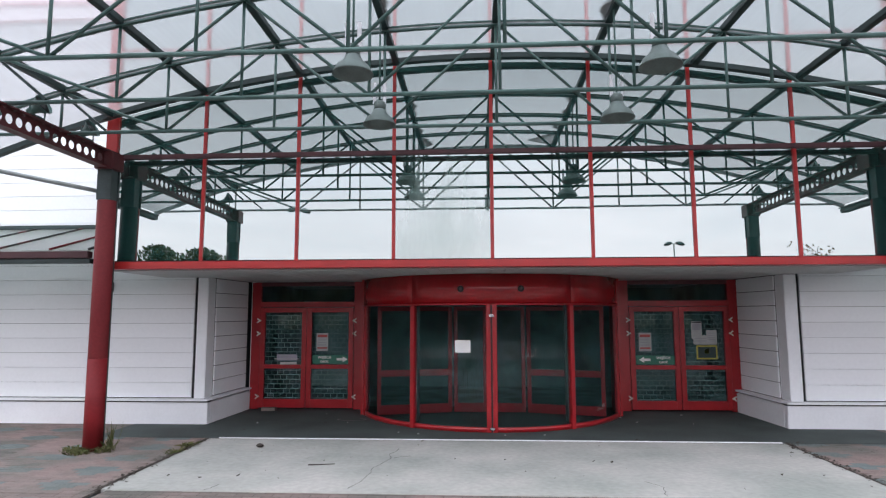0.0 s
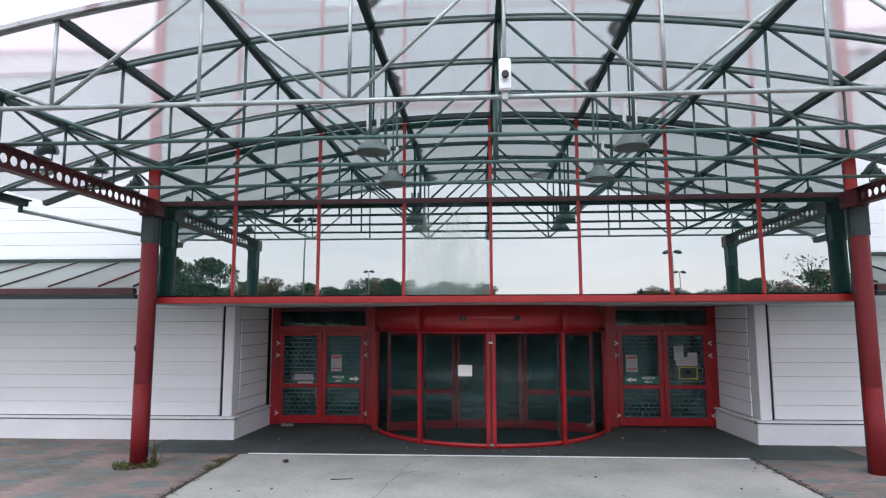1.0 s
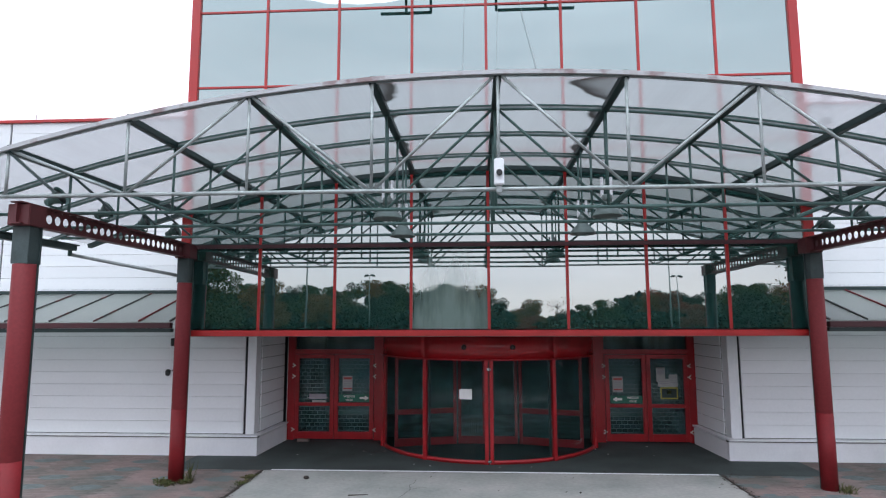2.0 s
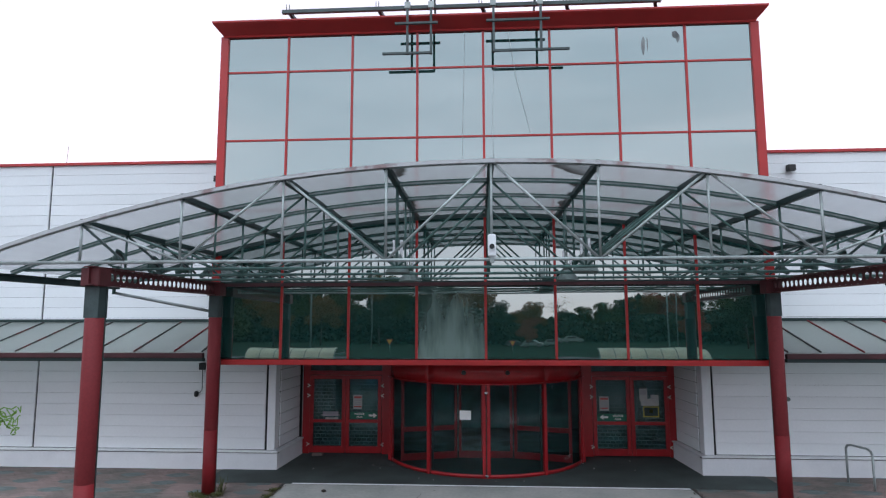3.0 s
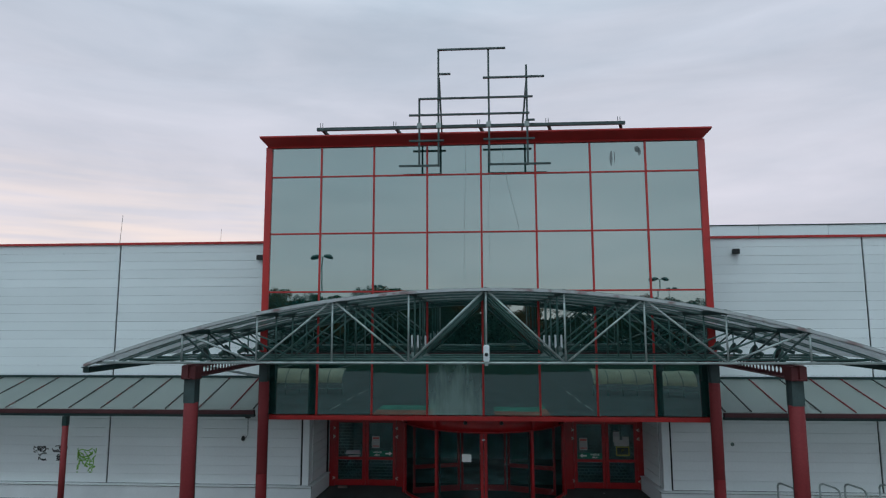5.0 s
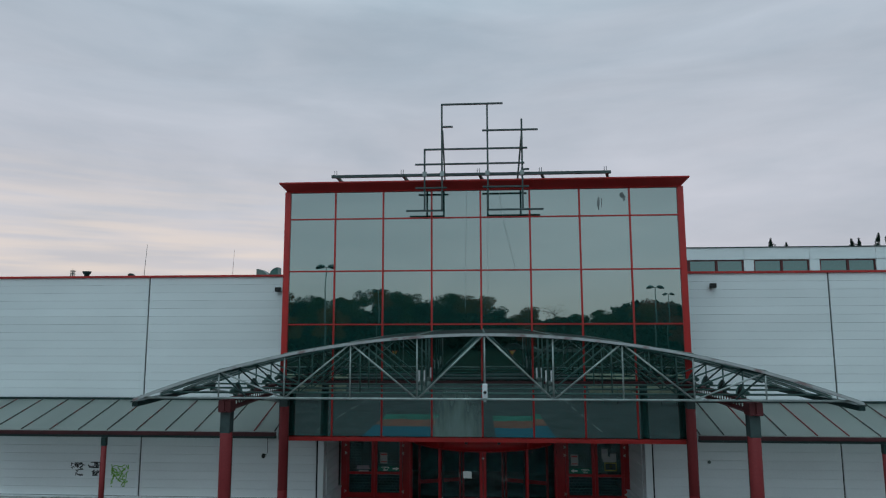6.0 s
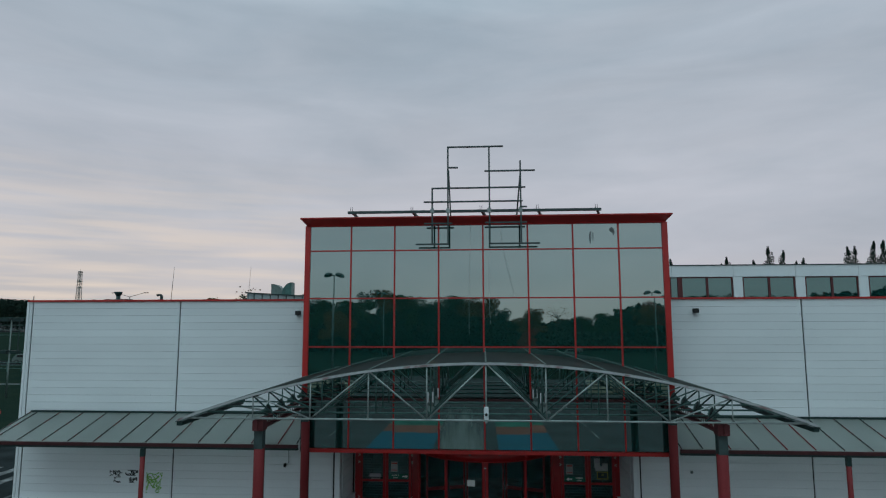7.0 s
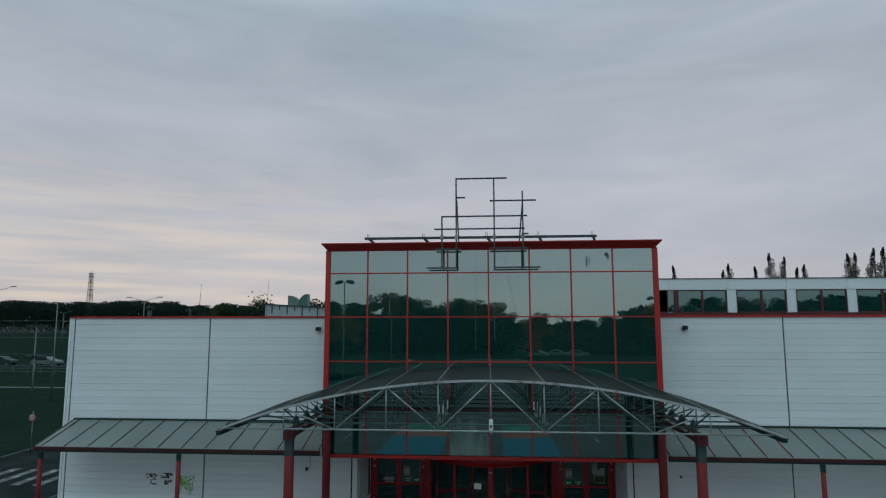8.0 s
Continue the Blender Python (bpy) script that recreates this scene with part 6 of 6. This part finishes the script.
for x, y, h in ((-41.9, 38, 6.7), (-41.7, 37.8, 3.9)):
    t = thing("flood_mast", "dark mast with twin floodlights beside the street", "lamp mast", (x, y, 0), "flood masts")
    part("pole", cyl(B(), (0, 0, 0), (0, 0, h), 0.06, 0.05), LAMPGREY, t)
    for d in (-0.55, 0.55):
        part("lamp_head", box(B(), d - 0.42, -0.2, h - 0.1, d + 0.42, 0.2, h + 0.2, 0.04), STEEL_DARK, t)
    part("cross_arm", bar(B(), (-0.7, 0, h - 0.02), (0.7, 0, h - 0.02), 0.06, 0.06), STEEL_DARK, t)
t = thing("flag_pole", "slim pale pole on the grass", "pole", (-40.0, 38, 0))
part("pole", cyl(B(), (0, 0, 0), (0, 0, 8.85), 0.07, 0.04), LAMPGREY, t)
for x, y, h in ((-57.0, 80, 11.0), (-82.9, 80, 12.9), (-101, 120, 9.5)):
    t = thing("street_lamp", "tall grey double-armed street lamp", "street lamp", (x, y, 0), "road lamps")
    part("pole", cyl(B(), (0, 0, 0), (0, 0, h - 0.6), 0.10, 0.06), LAMPGREY, t)
    for d in (-1, 1):
        part("arm", cyl(B(), (0, 0, h - 0.62), (d * 2.4, 0, h), 0.045, 0.035, 6), LAMPGREY, t)
        part("lamp_head", box(B(), d * 2.7 - 0.4, -0.12, h - 0.04, d * 2.7 + 0.4, 0.12, h + 0.08, 0.03), STEEL_DARK, t)
# guard rail, tall mesh fence and parked cars beyond
t = thing("guard_rail", "grey-green metal railing along the far road", "guard rail", (-130, 62, 0))
for k in range(45):
    part("post", box(B(), k * 2, -0.04, 0, k * 2 + 0.08, 0.04, 1.25), STEEL, t)
for z in (0.45, 0.85, 1.2):
    part("rail", box(B(), 0, -0.03, z, 88, 0.03, z + 0.07), STEEL, t)
solid("road_far", box(B(), -260, 72, 0.021, -30, 82, 0.03), ROAD, "far dark road beyond the railing", "road")
solid("path_far", box(B(), -200, 47.5, 0.021, -27, 48.6, 0.03), DARKPAVE, "grey strip of path across the grass", "path")
t = thing("mesh_fence", "tall dark green mesh fence of a sports ground", "fence", (-200, 104, 0))
for k in range(34):
    part("post", box(B(), k * 5, -0.06, 0, k * 5 + 0.12, 0.06, 7.2), STEEL_DARK, t)
for z in (0.2, 3.6, 4.6, 5.6, 7.1):
    part("wire_band", box(B(), 0, -0.02, z, 165, 0.02, z + 0.08), STEEL, t)


def car(x, y, m_, r):
    t = thing("car", "parked estate car far across the road", "car", (x, y, 0.02), "far cars")
    bm = B()
    prof = [(-2.1, 0.35), (-2.15, 0.75), (-1.95, 0.95), (-1.5, 1.42), (0.4, 1.45), (1.05, 0.98), (2.0, 0.85), (2.15, 0.6), (2.1, 0.35)]
    a_ = [bm.verts.new((px, -0.85, pz)) for px, pz in prof]
    b_ = [bm.verts.new((px, 0.85, pz)) for px, pz in prof]
    bm.faces.new(a_)
    bm.faces.new(list(reversed(b_)))
    for i in range(len(prof)):
        bm.faces.new((a_[i], b_[i], b_[(i + 1) % len(prof)], a_[(i + 1) % len(prof)]))
    bmesh.ops.bevel(bm, geom=bm.edges[:], offset=0.05, segments=2, affect="EDGES")
    part("body", bm, m_, t)
    for s in (-1, 1):
        part("side_window", box(B(), -1.35, s * 0.855 - 0.004, 0.98, 0.45, s * 0.855 + 0.004, 1.34), BLACK, t)
        for wx in (-1.35, 1.35):
            wheel = part("wheel", cyl(B(), (wx, s * 0.72, 0.32), (wx, s * 0.88, 0.32), 0.32, n=16), BLACK, t)
            part("rim", cyl(B(), (wx, s * 0.88, 0.32), (wx, s * 0.895, 0.32), 0.2, n=12), LAMPGREY, wheel, "grey wheel rim")
    t.rotation_euler = (0, 0, radians(r))


for x, y, m_, r in ((-70.5, 76.5, LAMPGREY, 4), (-60.0, 77.5, LAMPGREY, 0), (-79, 77.5, STEEL_DARK, 3),
                    (11, -106, LAMPGREY, 20), (15.5, -108, LAMPGREY, 15), (7.5, -110, STEEL_DARK, 10), (19.5, -107, LAMPGREY, 5)):
    car(x, y, m_, r)


# ---- weeds and litter ----
def weed(x, y, n, h, seed, w=0.18):
    rnd = random.Random(seed)
    bm = B()
    for _ in range(n):
        a_ = rnd.uniform(0, 6.28)
        r_ = w * rnd.random()
        b0 = Vector((r_ * math.cos(a_), r_ * math.sin(a_), 0))
        tip = b0 + Vector((rnd.uniform(-.12, .12), rnd.uniform(-.12, .12), h * rnd.uniform(0.3, 1)))
        s_ = Vector((math.sin(a_), -math.cos(a_), 0)) * 0.006
        mid = (b0 + tip) / 2 + Vector((rnd.uniform(-.04, .04), rnd.uniform(-.04, .04), 0.02))
        v = [bm.verts.new(q) for q in (b0 - s_, b0 + s_, mid + s_, tip, mid - s_)]
        bm.faces.new(v)
    o = tagged(part("weed", bm, WEED), "tuft of dry green weeds in a paving joint", "weeds", kind="stuff")
    o.location = (x, y, 0)


weed(-5.70, 6.30, 150, 0.07, 1, 0.20)
weed(-5.42, 6.50, 34, 0.42, 2, 0.09)
weed(-5.84, 6.38, 90, 0.07, 3)
weed(-5.42, 6.38, 70, 0.09, 8, 0.14)
weed(5.88, 6.34, 90, 0.13, 4)
weed(-4.40, 6.75, 60, 0.07, 5, 0.12)
weed(-4.42, 6.35, 50, 0.05, 6, 0.12)
rnd = random.Random(5)
bm = B()
for _ in range(620):
    if rnd.random() < 0.72:
        sx = rnd.choice((-4.36, 4.24))
        x, y = sx + rnd.gauss(0, 0.04), rnd.uniform(4.6, 7.3)
    else:
        x, y = rnd.uniform(-4.6, 4.6), rnd.choice((7.36, rnd.uniform(4.8, 10)))
    s_ = rnd.uniform(0.008, 0.028)
    q = Euler((rnd.uniform(-.4, .4), rnd.uniform(-.4, .4), rnd.uniform(0, 6.3))).to_matrix()
    v = [bm.verts.new(Vector((x, y, 0.012)) + q @ Vector(c)) for c in ((-s_, -s_ * .6, 0), (s_, -s_ * .4, .003), (s_ * .7, s_ * .6, 0), (-s_ * .5, s_ * .7, .004))]
    bm.faces.new(v)
tagged(part("leaf_litter", bm, BARK), "scattered dead leaves and grit on the paving", "litter", kind="stuff")
bm = B()
for _ in range(13):
    x, y = rnd.uniform(-4.2, 4.6), rnd.uniform(7.5, 9.9)
    box(bm, x, y, 0.001, x + rnd.uniform(.01, .04), y + rnd.uniform(.01, .04), 0.008)
tagged(part("paper_scraps", bm, PAPER_IN), "small white scraps on the dark paving", "litter", kind="stuff")
solid("trim_joint_back", box(B(), -4.3, 7.302, -0.034, 4.2, 7.32, 0.001), BARK, "dark dirt-filled joint behind the slab", "trim")
solid("trim_joint_west", box(B(), -4.41, 4.6, -0.034, -4.345, 7.32, -0.002), BARK, "dark soil-filled joint along the slab", "trim")
solid("trim_joint_east", box(B(), 4.222, 4.6, -0.034, 4.262, 7.32, -0.002), BARK, "dark soil-filled joint along the slab", "trim")
t = thing("stone", "small dark stone lying on the slab", "stone", (-3.35, 6.75, 0.004))
part("lump", lathe(B(), [(0.03, 0), (0.055, 0.02), (0.04, 0.04), (0.01, 0.05)], n=8), BARK, t)
t = thing("slab_crack", "hairline cracks crumbling across the concrete slab", "crack", (0, 0, 0.0045))
rnd = random.Random(23)
for line in (((-1.37, 6.75), (-1.42, 6.30), (-1.36, 6.2), (-1.50, 5.7), (-1.55, 5.2), (-1.66, 4.66)), ((-1.36, 6.2), (-1.05, 6.35)), ((1.7, 4.68), (1.78, 5.0), (1.62, 5.3)), ((-3.2, 4.68), (-3.1, 4.95))):
    pts = []
    for p_, q_ in zip(line, line[1:]):
        for u in (0, 0.25, 0.5, 0.75):
            pts.append((p_[0] + (q_[0] - p_[0]) * u + rnd.uniform(-.03, .03), p_[1] + (q_[1] - p_[1]) * u, 0))
    part("crack", strip(B(), pts, 0.006, 0.002), CRACK, t)
t = thing("ring_mark", "dark rusty ring mark on the porch paving", "stain", (-2.50, 9.02, 0.002))
part("ring", strip(B(), [(0.25 * math.cos(a_), 0.13 * math.sin(a_), 0) for a_ in np.linspace(2.6, 7.4, 22)], 0.03, 0.003), BLACK, t)
t = thing("stick", "thin dry stick lying on the slab", "stick", (-2.2, 5.75, 0.012))
part("twig", cyl(B(), (-0.16, 0, 0), (0.16, 0.05, 0.004), 0.008, 0.004, 6), BARK, t)
t = thing("brick", "loose brick by the side door", "brick", (-4.35, 9.95, 0))
part("block", box(B(), -0.14, -0.06, 0, 0.14, 0.06, 0.06, 0.006), PAVER_RED, t)

# ---- block paving beside the slab ----
def teal(x, y):
    """Rosettes of teal blocks, staggered."""
    u = ((x + 5.97 + 0.525) % 1.05) - 0.525
    v = ((y - 6.05 + 0.31) % 0.62) - 0.31
    return abs(u) / 0.34 + abs(v) / 0.20 < 1.0


block = {}
for m_ in (PAVER_RED, PAVER_TEAL):
    block[m_] = mesh_of("paver", box(B(), -0.0985, -0.0485, -0.03, 0.0985, 0.0485, 0.0, 0.003), m_)
rnd = random.Random(9)


def pave(parent, x0, x1, y0, y1):
    for j in range(int((y1 - y0) / 0.1)):
        for i in range(int((x1 - x0) / 0.2)):
            x, y = x0 + 0.1 + i * 0.2 + (0.1 if j % 2 else 0), y0 + 0.05 + j * 0.1
            m_ = PAVER_TEAL if teal(x, y) else PAVER_RED
            o = part("paver", block[m_], m_, parent)
            o.location = (x, y, 0.0 + rnd.uniform(-0.002, 0.001))
            o.rotation_euler = (rnd.uniform(-.01, .01), rnd.uniform(-.01, .01), 0)


pave(paving[0], -6.7, -4.5, 4.5, 7.2)
pave(paving[1], 4.25, 6.45, 4.5, 7.2)
